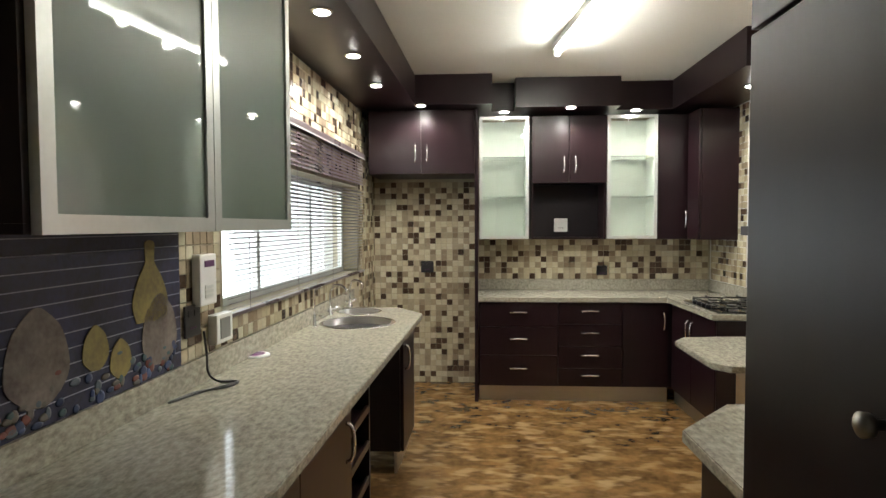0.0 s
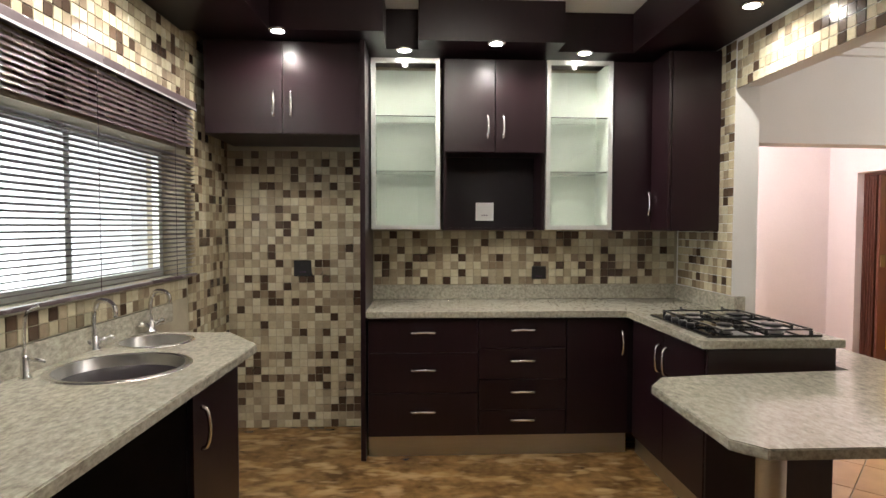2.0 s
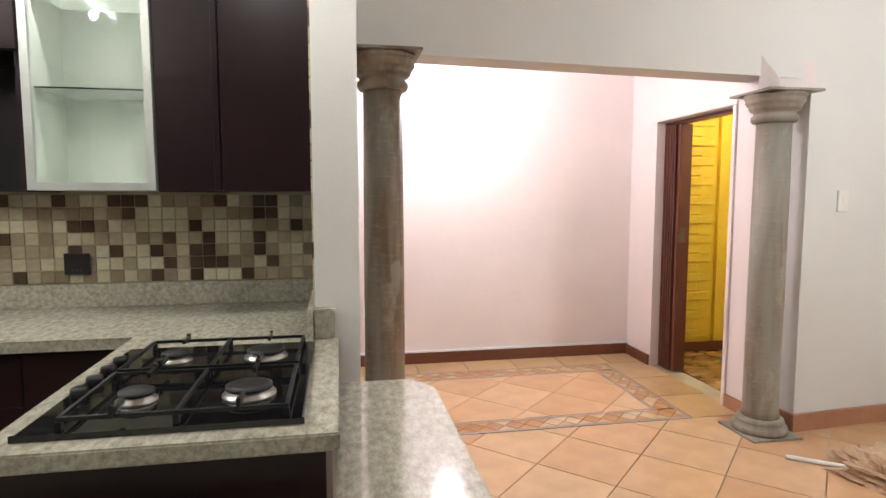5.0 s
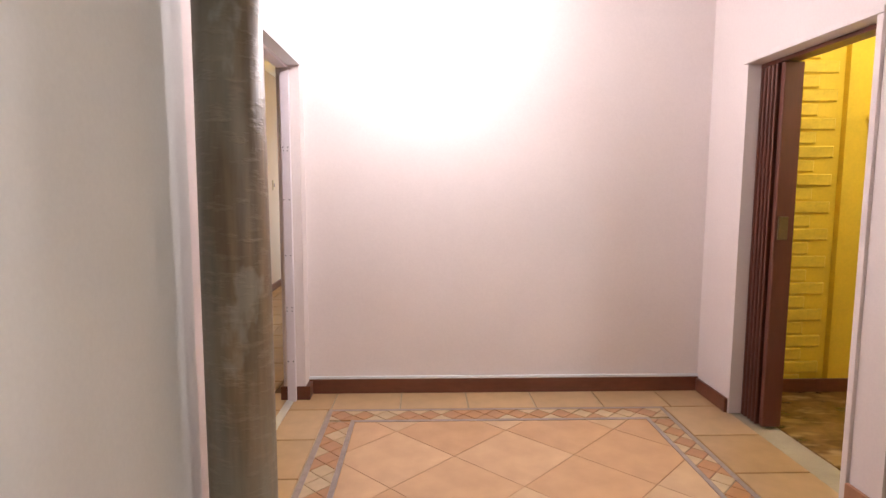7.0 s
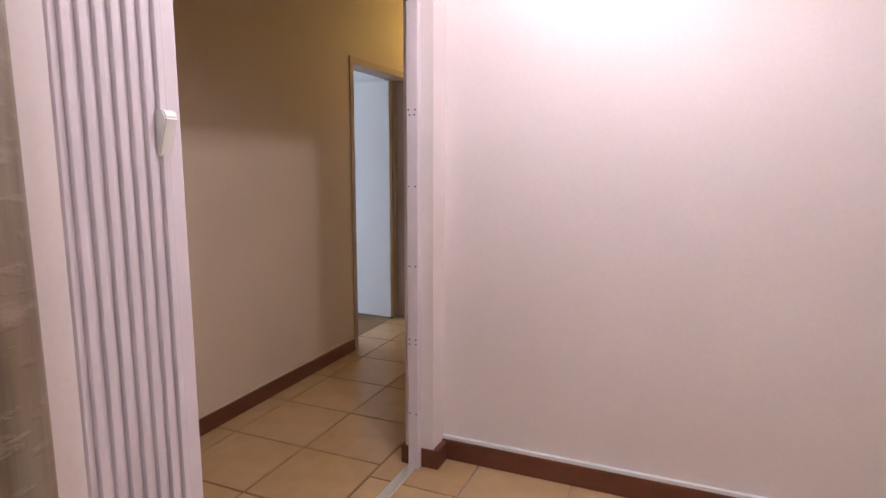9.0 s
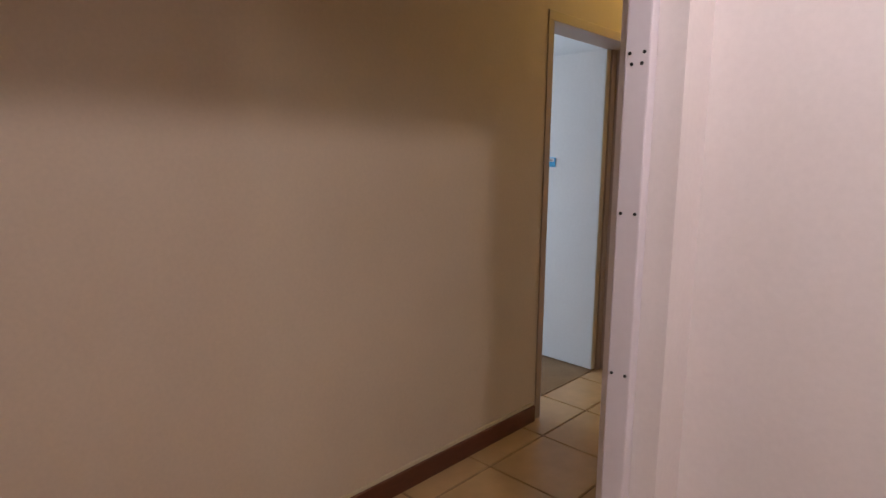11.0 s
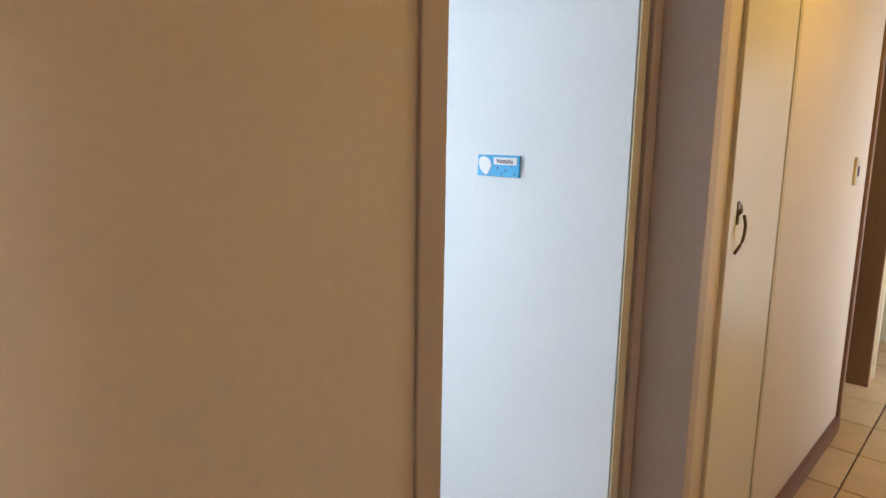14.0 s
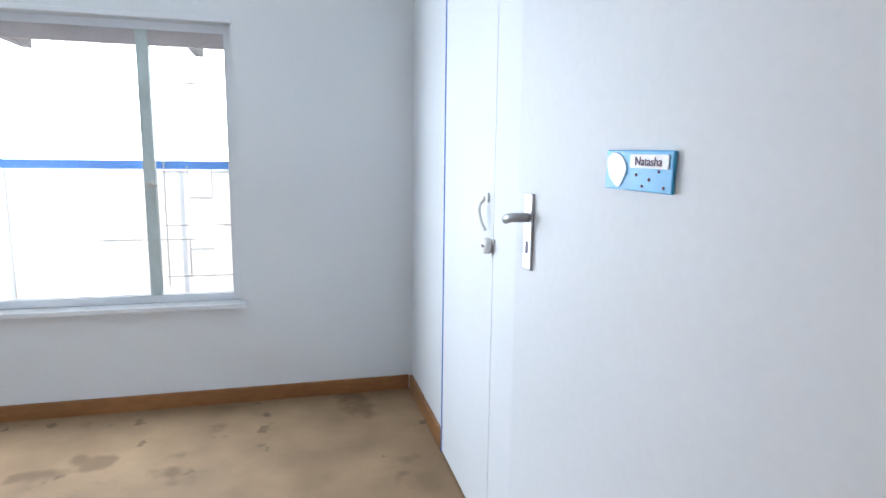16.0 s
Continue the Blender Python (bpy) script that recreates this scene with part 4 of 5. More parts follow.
grey = material("mural_grey", (0.22, 0.19, 0.16), 0.5, scale=14, grain=60, second=(0.10, 0.07, 0.06), bump=0.1)


def flat_shape(outline, y, z, s, x=0.0140):
    bm = bmesh.new()
    pts = curve_points([(0, a * s + y, b * s + z) for a, b in outline], 5)
    f = bm.faces.new([bm.verts.new((x, p.y, p.z)) for p in pts[:-1]])
    bmesh.ops.recalc_face_normals(bm, faces=[f])
    ext = bmesh.ops.extrude_face_region(bm, geom=[f])
    bmesh.ops.translate(bm, verts=[v for v in ext["geom"] if isinstance(v, bmesh.types.BMVert)], vec=(0.002, 0, 0))
    bmesh.ops.recalc_face_normals(bm, faces=bm.faces[:])
    return bm


JAR = [(-0.16, 0), (-0.42, 0.28), (-0.34, 0.72), (-0.12, 0.95), (0, 1.0), (0.12, 0.95), (0.34, 0.72), (0.42, 0.28), (0.16, 0), (-0.16, 0)]
BOTTLE = [(-0.3, 0), (-0.38, 0.25), (-0.25, 0.55), (-0.10, 0.75), (-0.10, 1.0), (0.10, 1.0), (0.10, 0.75), (0.25, 0.55), (0.38, 0.25), (0.3, 0), (-0.3, 0)]
for outline, y, z, s, mt in ((JAR, -3.61, 1.045, 0.24, grey), (BOTTLE, -3.66, 1.20, 0.26, jar), (JAR, -3.93, 1.10, 0.13, jar), (JAR, -3.82, 1.05, 0.12, jar), (JAR, -4.14, 1.06, 0.25, grey)):
    part("painted_jar", flat_shape(outline, y, z, s), mt, mural)
PEBBLES = pieces_material("mural_pebble", [(0.05, 0.08, 0.20), (0.10, 0.13, 0.16), (0.06, 0.12, 0.13), (0.16, 0.14, 0.12), (0.20, 0.06, 0.04), (0.03, 0.05, 0.12)], 0.4)
pebble_mesh = mesh_of("pebble", lathe([(0.013, 0), (0.015, 0.001), (0.009, 0.0026)], 10), PEBBLES)
rnd = random.Random(5)
for n in range(90):
    pb = new("pebble", pebble_mesh)
    pb.parent = mural
    pb.matrix_local = pose(0.0135, rnd.uniform(-4.6, -3.5), 1.012 + abs(rnd.gauss(0, 0.045)), 0, 90, 0) @ Matrix.Diagonal((rnd.uniform(0.6, 1.3), rnd.uniform(0.7, 1.6), 1, 1))

# pantry handle, plinth and supports
part("knob", lathe([(0.005, 0), (0.005, 0.012), (0.011, 0.016), (0.012, 0.024), (0.006, 0.028)], 16, pose(0, 0.345, 1.335, 0, -90, 0)), STEEL, pantry, "small round steel knob")
part("plinth", boxes((0.03, 0.58, 0.01, 0.61, 0.001, 0.08)), STEEL, pantry)
sidecab = thing("side_cabinet", "dark brown base cabinet below the end worktop", "cabinet", "kitchen base units", pose(0.66, 0.01, 0))
part("body", prism([(0.0, 0.0), (0.62, 0.0), (0.62, 1.10), (0.20, 1.10), (0.0, 0.90)], 0.001, 0.861), WOOD, sidecab)
part("side_post", boxes((0.30, 0.318, 0.0, 0.48, 0.90, 2.5)), WOOD, sidecab)

# ---- dining nook and living room ----
def skirting(name, x0, x1, y0, y1, h, mat, label):
    return structure(name, boxes((x0, x1, y0, y1, 0.0005, h), bevel=0.004), mat, label, "skirting")


skirting("baseboard_nook_north", 2.30, 4.758, 6.658, 6.679, 0.092, SKIRT, "dark red-brown skirting along the nook wall")
structure("trim_nook_north", boxes((2.30, 4.758, 6.662, 6.679, 0.0925, 0.108), bevel=0.002), WHITE_GLOSS, "white sealant strip above the skirting", "trim")
skirting("baseboard_nook_corner", 2.15, 2.325, 6.555, 6.657, 0.085, SKIRT, "dark red-brown skirting round the jamb")
skirting("baseboard_nook_east", 4.740, 4.758, 6.30, 6.657, 0.085, SKIRT, "dark red-brown skirting beside the folding door")
skirting("baseboard_nook_east_near", 4.740, 4.758, 5.10, 5.35, 0.085, SKIRT_TILE, "terracotta skirting beside the column")
skirting("baseboard_corridor_west", 1.141, 1.16, 4.85, 7.80, 0.085, SKIRT, "dark brown skirting along the corridor")
structure("trim_corridor_west", boxes((1.141, 1.150, 4.85, 7.80, 0.0855, 0.10)), CREAM_GLOSS, "painted strip above the corridor skirting", "trim")
skirting("baseboard_corridor_mid", 1.141, 1.16, 9.40, 10.70, 0.085, SKIRT, "dark brown skirting along the corridor")
skirting("baseboard_corridor_pier", 1.141, 1.16, 8.775, 8.865, 0.085, SKIRT, "dark brown skirting on the narrow pier")
skirting("baseboard_corridor_far", 1.141, 1.16, 12.80, 13.58, 0.085, SKIRT, "dark brown skirting in the far corridor")
skirting("baseboard_alcove", 0.2, 1.139, 12.779, 12.798, 0.085, SKIRT, "dark brown skirting in the alcove")
structure("wall_alcove", boxes((-0.3, 0.999, 12.80, 12.95, 0, 2.65), (-0.3, -0.15, 9.2, 12.8, 0, 2.65)), CREAM_WALL, "cream wall inside the far alcove", "wall")
structure("wall_far_rooms", boxes((-0.15, 0.999, 9.2, 9.3, 0, 2.65), (-0.3, 0.999, 15.0, 15.19, 0, 2.65)), CREAM_WALL, "cream wall of a side room", "wall")
skirting("baseboard_bedroom_west", -1.799, -1.781, 5.0, 9.03, 0.085, SKIRT_WOOD, "varnished brown skirting below the bedroom window").matrix_world = BED_WEST
structure("baseboard_bedroom_north", boxes((-0.765, -0.002, -0.020, -0.001, 0, 0.085), bevel=0.003), SKIRT_WOOD, "varnished brown skirting beside the cupboard", "baseboard", m=BED_NORTH)
structure("cornice_living", boxes((0, 5.15, -0.05, -0.001, 2.66, 2.749), (0, 5.15, -0.08, -0.05, 2.71, 2.749), bevel=0.004), CEILING, "white plaster cornice above the dining wall", "cornice", m=DINING)
structure("baseboard_living", boxes((2.519, 5.1, -0.022, -0.001, 0.0, 0.105), (2.519, 2.539, -0.001, 0.175, 0.0, 0.105), bevel=0.003), SKIRT_TILE, "terracotta tile skirting along the living room wall", "skirting", m=DINING)
light_switch = thing("light_switch", "white rectangular light switch on the dining wall", "switch", m=DINING @ pose(2.80, -0.001, 1.345))
part("plate", boxes((-0.036, 0.036, -0.010, 0, -0.06, 0.06), bevel=0.003), WHITE_PLASTIC, light_switch)
part("rocker", boxes((-0.012, 0.012, -0.014, -0.010, -0.022, 0.022), bevel=0.002), WHITE_PLASTIC, light_switch)

# white folding door and its frame
pvc = thing("white_folding_door", "white folding door pushed open against its frame", "folding door", m=pose(2.21, 0, 0))
part("top_track", boxes((-0.03, 0.03, 5.06, 6.545, 1.955, 1.985), bevel=0.003), LILAC_PVC, pvc)
part("floor_track", boxes((-0.022, 0.022, 5.10, 6.54, -0.006, 0.008), bevel=0.002), ALU, pvc, "grey metal floor track")
bm = bmesh.new()
box(bm, -0.012, 0.012, 0, 0.0145, 0.012, 1.95, 0.003)
fold_mesh = mesh_of("fold", bm, LILAC_PVC)
for n in range(14):
    f = new("fold", fold_mesh)
    f.parent = pvc
    f.matrix_local = pose(0.045 if n % 2 else 0.036, 5.095 + n * 0.0155, 0, 0, 0, 0)
part("lead_post", boxes((-0.05, 0.05, 5.315, 5.352, 0.012, 1.95), bevel=0.004), LILAC_PVC, pvc, "white lead post with a catch")
part("catch", prism([(0.050, -0.045), (0.058, -0.045), (0.082, 0.030), (0.074, 0.045), (0.050, 0.045)], 5.286, 5.318, bevel=0.003), WHITE_PLASTIC, pvc, "white hooked catch")
bpy.data.objects["catch"].data.transform(Matrix(((1, 0, 0, 0), (0, 0, 1, 0), (0, 1, 0, 1.36), (0, 0, 0, 1))))
part("jamb_strip", boxes((-0.013, 0.037, 6.528, 6.558, 0.0, 1.955), bevel=0.004), LILAC_PVC, pvc)
for z in (1.51, 1.49, 1.21, 0.885, 0.575, 0.555, 0.25):
    for dx in ((-0.003, 0.026) if z != 1.49 else (0.002, 0.022)):
        part("screw", lathe([(0.0036, 0), (0.0034, 0.0015), (0.001, 0.002)], 8, pose(dx, 6.528, z, 90, 0, 0)), IRON, pvc)
structure("door_frame_nook", boxes((2.15, 2.312, 5.062, 6.552, 1.972, 2.0), bevel=0.003), WHITE_GLOSS, "white painted frame round the corridor opening", "door frame")

# brown folding door to the yellow room
brn = thing("brown_folding_door", "dark brown folding door pushed half open", "folding door", m=pose(4.80, 0, 0))
part("frame", boxes((0.03, 0.12, 6.265, 6.288, 0, 1.946), (0.03, 0.12, 5.385, 6.265, 1.925, 1.946), bevel=0.003), FOLD_BROWN, brn)
bm = bmesh.new()
box(bm, -0.055, 0.055, 0, 0.012, 0.008, 1.92, 0.004)
fold_b = mesh_of("fold", bm, FOLD_BROWN)
for n in range(8):
    f = new("fold", fold_b)
    f.parent = brn
    f.matrix_local = pose(0.07, 6.245 - n * 0.017, 0, 0, 0, 9 if n % 2 else -9)
part("lead_post", boxes((0.03, 0.13, 6.075, 6.11, 0.008, 1.92), bevel=0.006), FOLD_BROWN, brn)
part("latch", boxes((0.04, 0.09, 6.061, 6.075, 1.02, 1.14), bevel=0.004), BRONZE, brn, "dark brass latch plate")
structure("door_frame_yellow", boxes((4.745, 4.94, 5.352, 5.384, 0, 1.945), (4.745, 4.94, 5.352, 6.31, 1.949, 1.975), bevel=0.003), PINK_WALL, "painted edge round the yellow room doorway", "door frame")
skirting("baseboard_yellow_north", 4.96, 7.0, 6.614, 6.632, 0.085, SKIRT, "dark skirting below the yellow bricks")
structure("pilaster_yellow", boxes((5.578, 7.0, 6.635, 6.679, 0.0, CEIL)), YELLOW_WALL, "plain yellow pier beside the bricks", "wall")
shelf = thing("wall_shelf", "small yellow shelf bracketed to the yellow wall", "shelf", m=pose(5.86, 6.634, 1.70))
part("board", boxes((-0.16, 0.16, -0.16, -0.001, 0, 0.02)), YELLOW_WALL, shelf)
part("bracket", boxes((-0.01, 0.01, -0.13, -0.001, -0.10, -0.001)), YELLOW_WALL, shelf)
yw = structure("window_3", boxes((5.76, 5.79, 6.61, 6.634, 1.02, 1.52), (6.13, 6.16, 6.61, 6.634, 1.02, 1.52), (5.79, 6.13, 6.61, 6.634, 1.02, 1.05), (5.79, 6.13, 6.61, 6.634, 1.49, 1.52)), WHITE_GLOSS, "small bright window in the yellow room", "window")
part("pane", boxes((5.79, 6.13, 6.62, 6.63, 1.05, 1.49)), glow("pale_window_light", (0.85, 0.92, 1.0), 1.2), yw)
# pale chip of plaster above the capital
chip = bmesh.new()
outline = ((-0.05, 0.0), (0.062, 0.0), (0.052, 0.05), (0.028, 0.09), (-0.012, 0.14), (-0.034, 0.18), (-0.042, 0.175), (-0.046, 0.08))
near = [chip.verts.new((u, -0.012, v)) for u, v in outline]
far = [chip.verts.new((u * 0.9, 0.018, v * 0.94)) for u, v in outline]
chip.faces.new(near)
chip.faces.new(far[::-1])
for k in range(len(outline)):
    n = (k + 1) % len(outline)
    chip.faces.new((near[n], near[k], far[k], far[n]))
bmesh.ops.recalc_face_normals(chip, faces=chip.faces[:])
solid("plaster_fin", chip, PINK_WALL, "pointed piece of broken plaster above the capital", "plaster piece", m=pose(4.575, 4.872, 1.9455, 0, 0, -38))

structure("pier_cap", boxes((4.60, 4.90, 4.908, 5.06, 1.9455, 2.12)), PINK_WALL, "plaster packing between the capital and the beam", "plaster")

# crumpled dust sheet with a pole on the floor
bm = bmesh.new()
bmesh.ops.create_icosphere(bm, subdivisions=4, radius=1)
for v in bm.verts:
    d = noise.noise(v.co * 2.1) * 0.5 + noise.noise(v.co * 5.0) * 0.35
    v.co = Vector((v.co.x * 0.20 * (1 + d), v.co.y * 0.26 * (1 + d), max(0, (v.co.z + 0.25) * 0.075 * (1 + 1.6 * d))))
solid("crumpled_sheet", bm, material("pale_cloth", (0.55, 0.40, 0.27), 0.9, scale=8, grain=80, second=(0.38, 0.22, 0.12), bump=0.3), "crumpled pale cloth heaped on the tiles", "cloth", m=pose(4.92, 4.30, 0.0))
solid("white_pole", tube([(4.56, 4.60, 0.012), (4.80, 4.40, 0.02)], 0.011, 10), WHITE_PLASTIC, "thin white pole lying on the tiles", "pole")
solid("white_pole", tube([(5.02, 4.60, 0.012), (5.35, 4.42, 0.02)], 0.011, 10), WHITE_PLASTIC, "thin white pole lying on the tiles", "pole")

GREY_SATIN = material("grey_satin_metal", (0.40, 0.42, 0.45), 0.35, metal=0.4, vary=0.08, bump=0.02)

# ---- corridor doors ----
FRAME_PINK = material("pinkish_frame_paint", (0.50, 0.40, 0.35), 0.5, vary=0.06, bump=0.03)


def door_frame(name, y0, y1, h, mat, label, x0=0.985, x1=1.155, t=0.045):
    return structure(name, boxes((x0, x1, y0 - t, y0, 0.0, h), (x0, x1, y1, y1 + t, 0.0, h), (x0, x1, y0 - t, y1 + t, h, h + t), bevel=0.003), mat, label, "door frame")


door_frame("door_frame_bedroom", 7.864, 8.728, 1.955, FRAME_PINK, "pinkish painted steel bedroom door frame", x1=1.146)
structure("door_stop_bedroom", boxes((0.985, 1.010, 8.682, 8.727, 0, 1.955), bevel=0.002), FRAME_PINK, "painted inner face of the frame", "door frame")
leaf = structure("door_1", boxes((-0.817, 0, -0.02, 0.02, 0.012, 1.95), bevel=0.002), WHITE_GLOSS, "white bedroom door standing wide open", "door", m=pose(0.995, 8.655, 0, 0, 0, -2.0))
lock = part("door_handle", boxes((-0.770, -0.732, -0.026, -0.02, 1.09, 1.25), bevel=0.003), GREY_SATIN, leaf, "satin steel lever handle plate")
part("lever", tube(curve_points([(-0.751, -0.022, 1.20), (-0.751, -0.048, 1.20), (-0.757, -0.056, 1.20), (-0.775, -0.058, 1.197), (-0.80, -0.052, 1.192)], 5), 0.010, 10), GREY_SATIN, lock)
part("keyhole", boxes((-0.755, -0.747, -0.0275, -0.0262, 1.125, 1.15)), INK, lock)
structure("door_edge_bedroom", boxes((0.002, 0.006, -0.018, 0.018, 0.014, 1.948)), CREAM_GLOSS, "brown hinge edge of the bedroom door", "door", m=pose(0.995, 8.655, 0, 0, 0, -2.0))

SIGN_AT = pose(0.995, 8.655, 0, 0, 0, -2.0) @ pose(-0.402, -0.021, 1.302, 0, 1.2, 0)
sign = thing("name_sign", "small blue door sign with a white shape and name strip", "sign", m=SIGN_AT)
part("board", boxes((-0.078, 0.078, -0.006, 0, -0.030, 0.030), bevel=0.002), SIGN_BLUE, sign)
shape = flat_shape([(-0.30, 0.30), (-0.30, 0.10), (-0.22, -0.2), (-0.02, -0.42), (0.10, -0.2), (0.16, 0.05), (0.05, 0.32), (-0.15, 0.42), (-0.30, 0.30)], 0, 0, 0.062, 0.0)
shape.transform(pose(-0.040, -0.0061, 0) @ Matrix.Diagonal((1.7, 1, 1, 1)) @ pose(0, 0, 0, 0, 0, -90))
part("white_shape", shape, SIGN_WHITE, sign)
part("name_strip", boxes((-0.015, 0.070, -0.0076, -0.0062, 0.004, 0.024)), SIGN_WHITE, sign)
for x, z in ((0.0, -0.006), (0.03, -0.012), (0.05, 0.0), (0.015, -0.022), (0.062, -0.022)):
    part("dot", lathe([(0.0022, 0), (0.0022, 0.0012), (0.0005, 0.0015)], 8, pose(x, -0.0062, z, 90, 0, 0)), INK, sign)
txt = bpy.data.curves.new("lettering", "FONT")
txt.body, txt.size, txt.align_x, txt.align_y, txt.extrude = "Natasha", 0.0185, "CENTER", "CENTER", 0.0004
tmp = new("lettering_shape", txt)
bpy.context.view_layer.update()
me = bpy.data.meshes.new_from_object(tmp.evaluated_get(bpy.context.evaluated_depsgraph_get()))
bpy.data.objects.remove(tmp)
me.materials.clear()
me.materials.append(INK)
letters = new("lettering", me)
letters.parent = sign
letters.matrix_local = pose(0.027, -0.0082, 0.0135, 90, 0, 0)

# linen cupboard, further doorways
cup = structure("door_2", boxes((1.108, 1.136, 8.925, 9.350, 0.012, 1.955), bevel=0.002), CREAM_GLOSS, "tall narrow cream cupboard door in the corridor, shut", "door")
structure("door_frame_cupboard", boxes((1.02, 1.152, 8.865, 8.92, 0, 2.0), (1.02, 1.139, 9.357, 9.372, 0, 2.0), (1.02, 1.146, 8.92, 9.357, 1.96, 2.0), bevel=0.003), CREAM_GLOSS, "cream frame of the corridor cupboard", "door frame")
ch = part("handle", boxes((1.137, 1.154, 8.912, 8.934, 1.165, 1.225), bevel=0.003), BRONZE, cup, "aged brass drop handle")
part("boss", lathe([(0.006, 0), (0.010, 0.006), (0.011, 0.030), (0.007, 0.036)], 16, pose(1.154, 8.925, 1.195, 60, 0, 205)), BRONZE, ch)
part("drop", tube(curve_points([(1.162, 8.940, 1.19), (1.166, 8.944, 1.16), (1.163, 8.938, 1.12), (1.152, 8.922, 1.09)], 5), 0.0042, 8), BRONZE, ch)
structure("cupboard_inside", boxes((0.999, 1.019, 8.90, 9.37, 0, 2.0)), WOOD_IN, "dark cupboard interior", "wall")
door_frame("door_frame_far", 10.76, 11.55, 1.96, FRAME_WOOD, "brown painted far door frame")
structure("door_3", boxes((0.2, 0.24, 10.80, 11.5, 0.0, 1.96)), FRAME_WOOD, "dark brown closed inner door", "door")
door_frame("door_frame_alcove", 11.79, 12.76, 1.96, CREAM_GLOSS, "cream painted opening to the alcove")
door_frame("door_frame_end", 13.64, 14.36, 1.96, CREAM_GLOSS, "cream painted far door frame")
corridor_switch = thing("light_switch", "small light switch on the corridor wall", "switch", m=pose(1.141, 10.44, 1.30, 0, 0, 90))
part("plate", boxes((-0.036, 0.036, -0.010, 0, -0.06, 0.06), bevel=0.003), CREAM_GLOSS, corridor_switch)
part("rocker", boxes((-0.012, 0.012, -0.014, -0.010, -0.022, 0.022), bevel=0.002), INK, corridor_switch)
solid("wall_plug", lathe([(0.006, 0), (0.006, 0.002), (0.002, 0.003)], 10, pose(1.1405, 8.75, 1.19, 0, 90, 0)), WHITE_PLASTIC, "small white wall plug on the narrow pier", "wall plug")

# ---- bedroom ----
cupb = thing("built_in_cupboard", "white built-in cupboard with a padlocked pair of doors and blue edge", "cupboard", m=BED_NORTH)
part("body", boxes((0.0, 1.96, 0.02, 0.5, 0.0, 2.28)), WHITE_GLOSS, cupb)
for a, b in ((0.012, 0.650), (0.654, 1.25), (1.254, 1.95)):
    part("door", boxes((a, b, -0.018, 0.018, 0.012, 1.976), bevel=0.002), WHITE_GLOSS, cupb)
part("edge_strip", boxes((0.0, 0.010, -0.020, 0.018, 0.0, 2.28)), BLUE, cupb, "blue painted edge strip")
part("top_band", boxes((0.011, 0.24, -0.019, 0.018, 1.980, 2.07)), BLUE, cupb, "blue painted top band")
hd = part("handle", boxes((0.582, 0.610, -0.030, -0.018, 1.183, 1.215), bevel=0.004), ALU, cupb, "grey drop handle")
part("drop", tube(curve_points([(0.592, -0.03, 1.20), (0.578, -0.045, 1.165), (0.587, -0.04, 1.12), (0.605, -0.03, 1.092)], 5), 0.006, 8), ALU, hd)
part("hasp", boxes((0.607, 0.672, -0.024, -0.018, 1.050, 1.068), bevel=0.002), WHITE_PLASTIC, cupb)
pad = part("padlock", lathe([(0.020, -0.012), (0.027, -0.008), (0.027, 0.008), (0.020, 0.012)], 20, pose(0.634, -0.035, 1.045, 90, 0, 0)), WHITE_PLASTIC, cupb, "round white padlock")
part("slot", boxes((0.620, 0.648, -0.0480, -0.0472, 1.041, 1.048)), INK, pad)

bw = structure("window_2", boxes((-1.90, -1.86, 6.5, 6.54, 0.562, 1.984), (-1.90, -1.86, 8.078, 8.118, 0.562, 1.984), (-1.90, -1.86, 6.54, 8.078, 0.562, 0.602), (-1.90, -1.86, 6.54, 8.078, 1.944, 1.984)), WHITE_GLOSS, "steel bedroom window with burglar bars", "window", m=BED_WEST)
part("mullion", boxes((-1.90, -1.855, 7.668, 7.723, 0.602, 1.944), bevel=0.003), material("pale_green_steel", (0.52, 0.60, 0.60), 0.4, vary=0.1, bump=0.03), bw, "pale grey-green mullion")
part("window_sill", boxes((-1.855, -1.755, 6.46, 8.145, 0.536, 0.561), bevel=0.004), WHITE_GLOSS, bw)
part("lintel_trim", boxes((-1.855, -1.785, 6.48, 8.130, 1.985, 2.010), bevel=0.004), WHITE_GLOSS, bw)
part("stay", boxes((-1.855, -1.83, 7.68, 7.715, 1.165, 1.20), bevel=0.003), STEEL, bw)
part("stay_arm", tube([(-1.835, 7.695, 1.185), (-1.815, 7.74, 1.178)], 0.006, 8), STEEL, bw)
part("top_rail", boxes((-1.895, -1.865, 6.54, 8.078, 1.872, 1.944)), material("grey_blind_roll", (0.50, 0.46, 0.47), 0.7, vary=0.1, bump=0.1), bw, "grey rolled blind under the lintel")
for a, b in ((6.54, 7.668), (7.723, 8.078)):
    p = part("pane", boxes((-1.885, -1.881, a, b, 0.602, 1.872)), CLEAR, bw)
    p.visible_shadow = False
bars = thing("burglar_bars", "thin staggered steel burglar bars outside the window", "bars", m=BED_WEST @ pose(-1.92, 0, 0))
for z, a, b in ((1.245, 7.74, 7.87), (1.245, 7.98, 8.11), (1.11, 7.87, 7.985), (0.965, 7.74, 7.86), (0.965, 7.985, 8.11), (0.89, 7.42, 7.90), (0.835, 7.86, 7.985), (0.69, 7.74, 8.11), (1.70, 7.84, 7.985)):
    part("bar", boxes((-0.004, 0.004, a, b, z - 0.004, z + 0.004)), STEEL, bars)
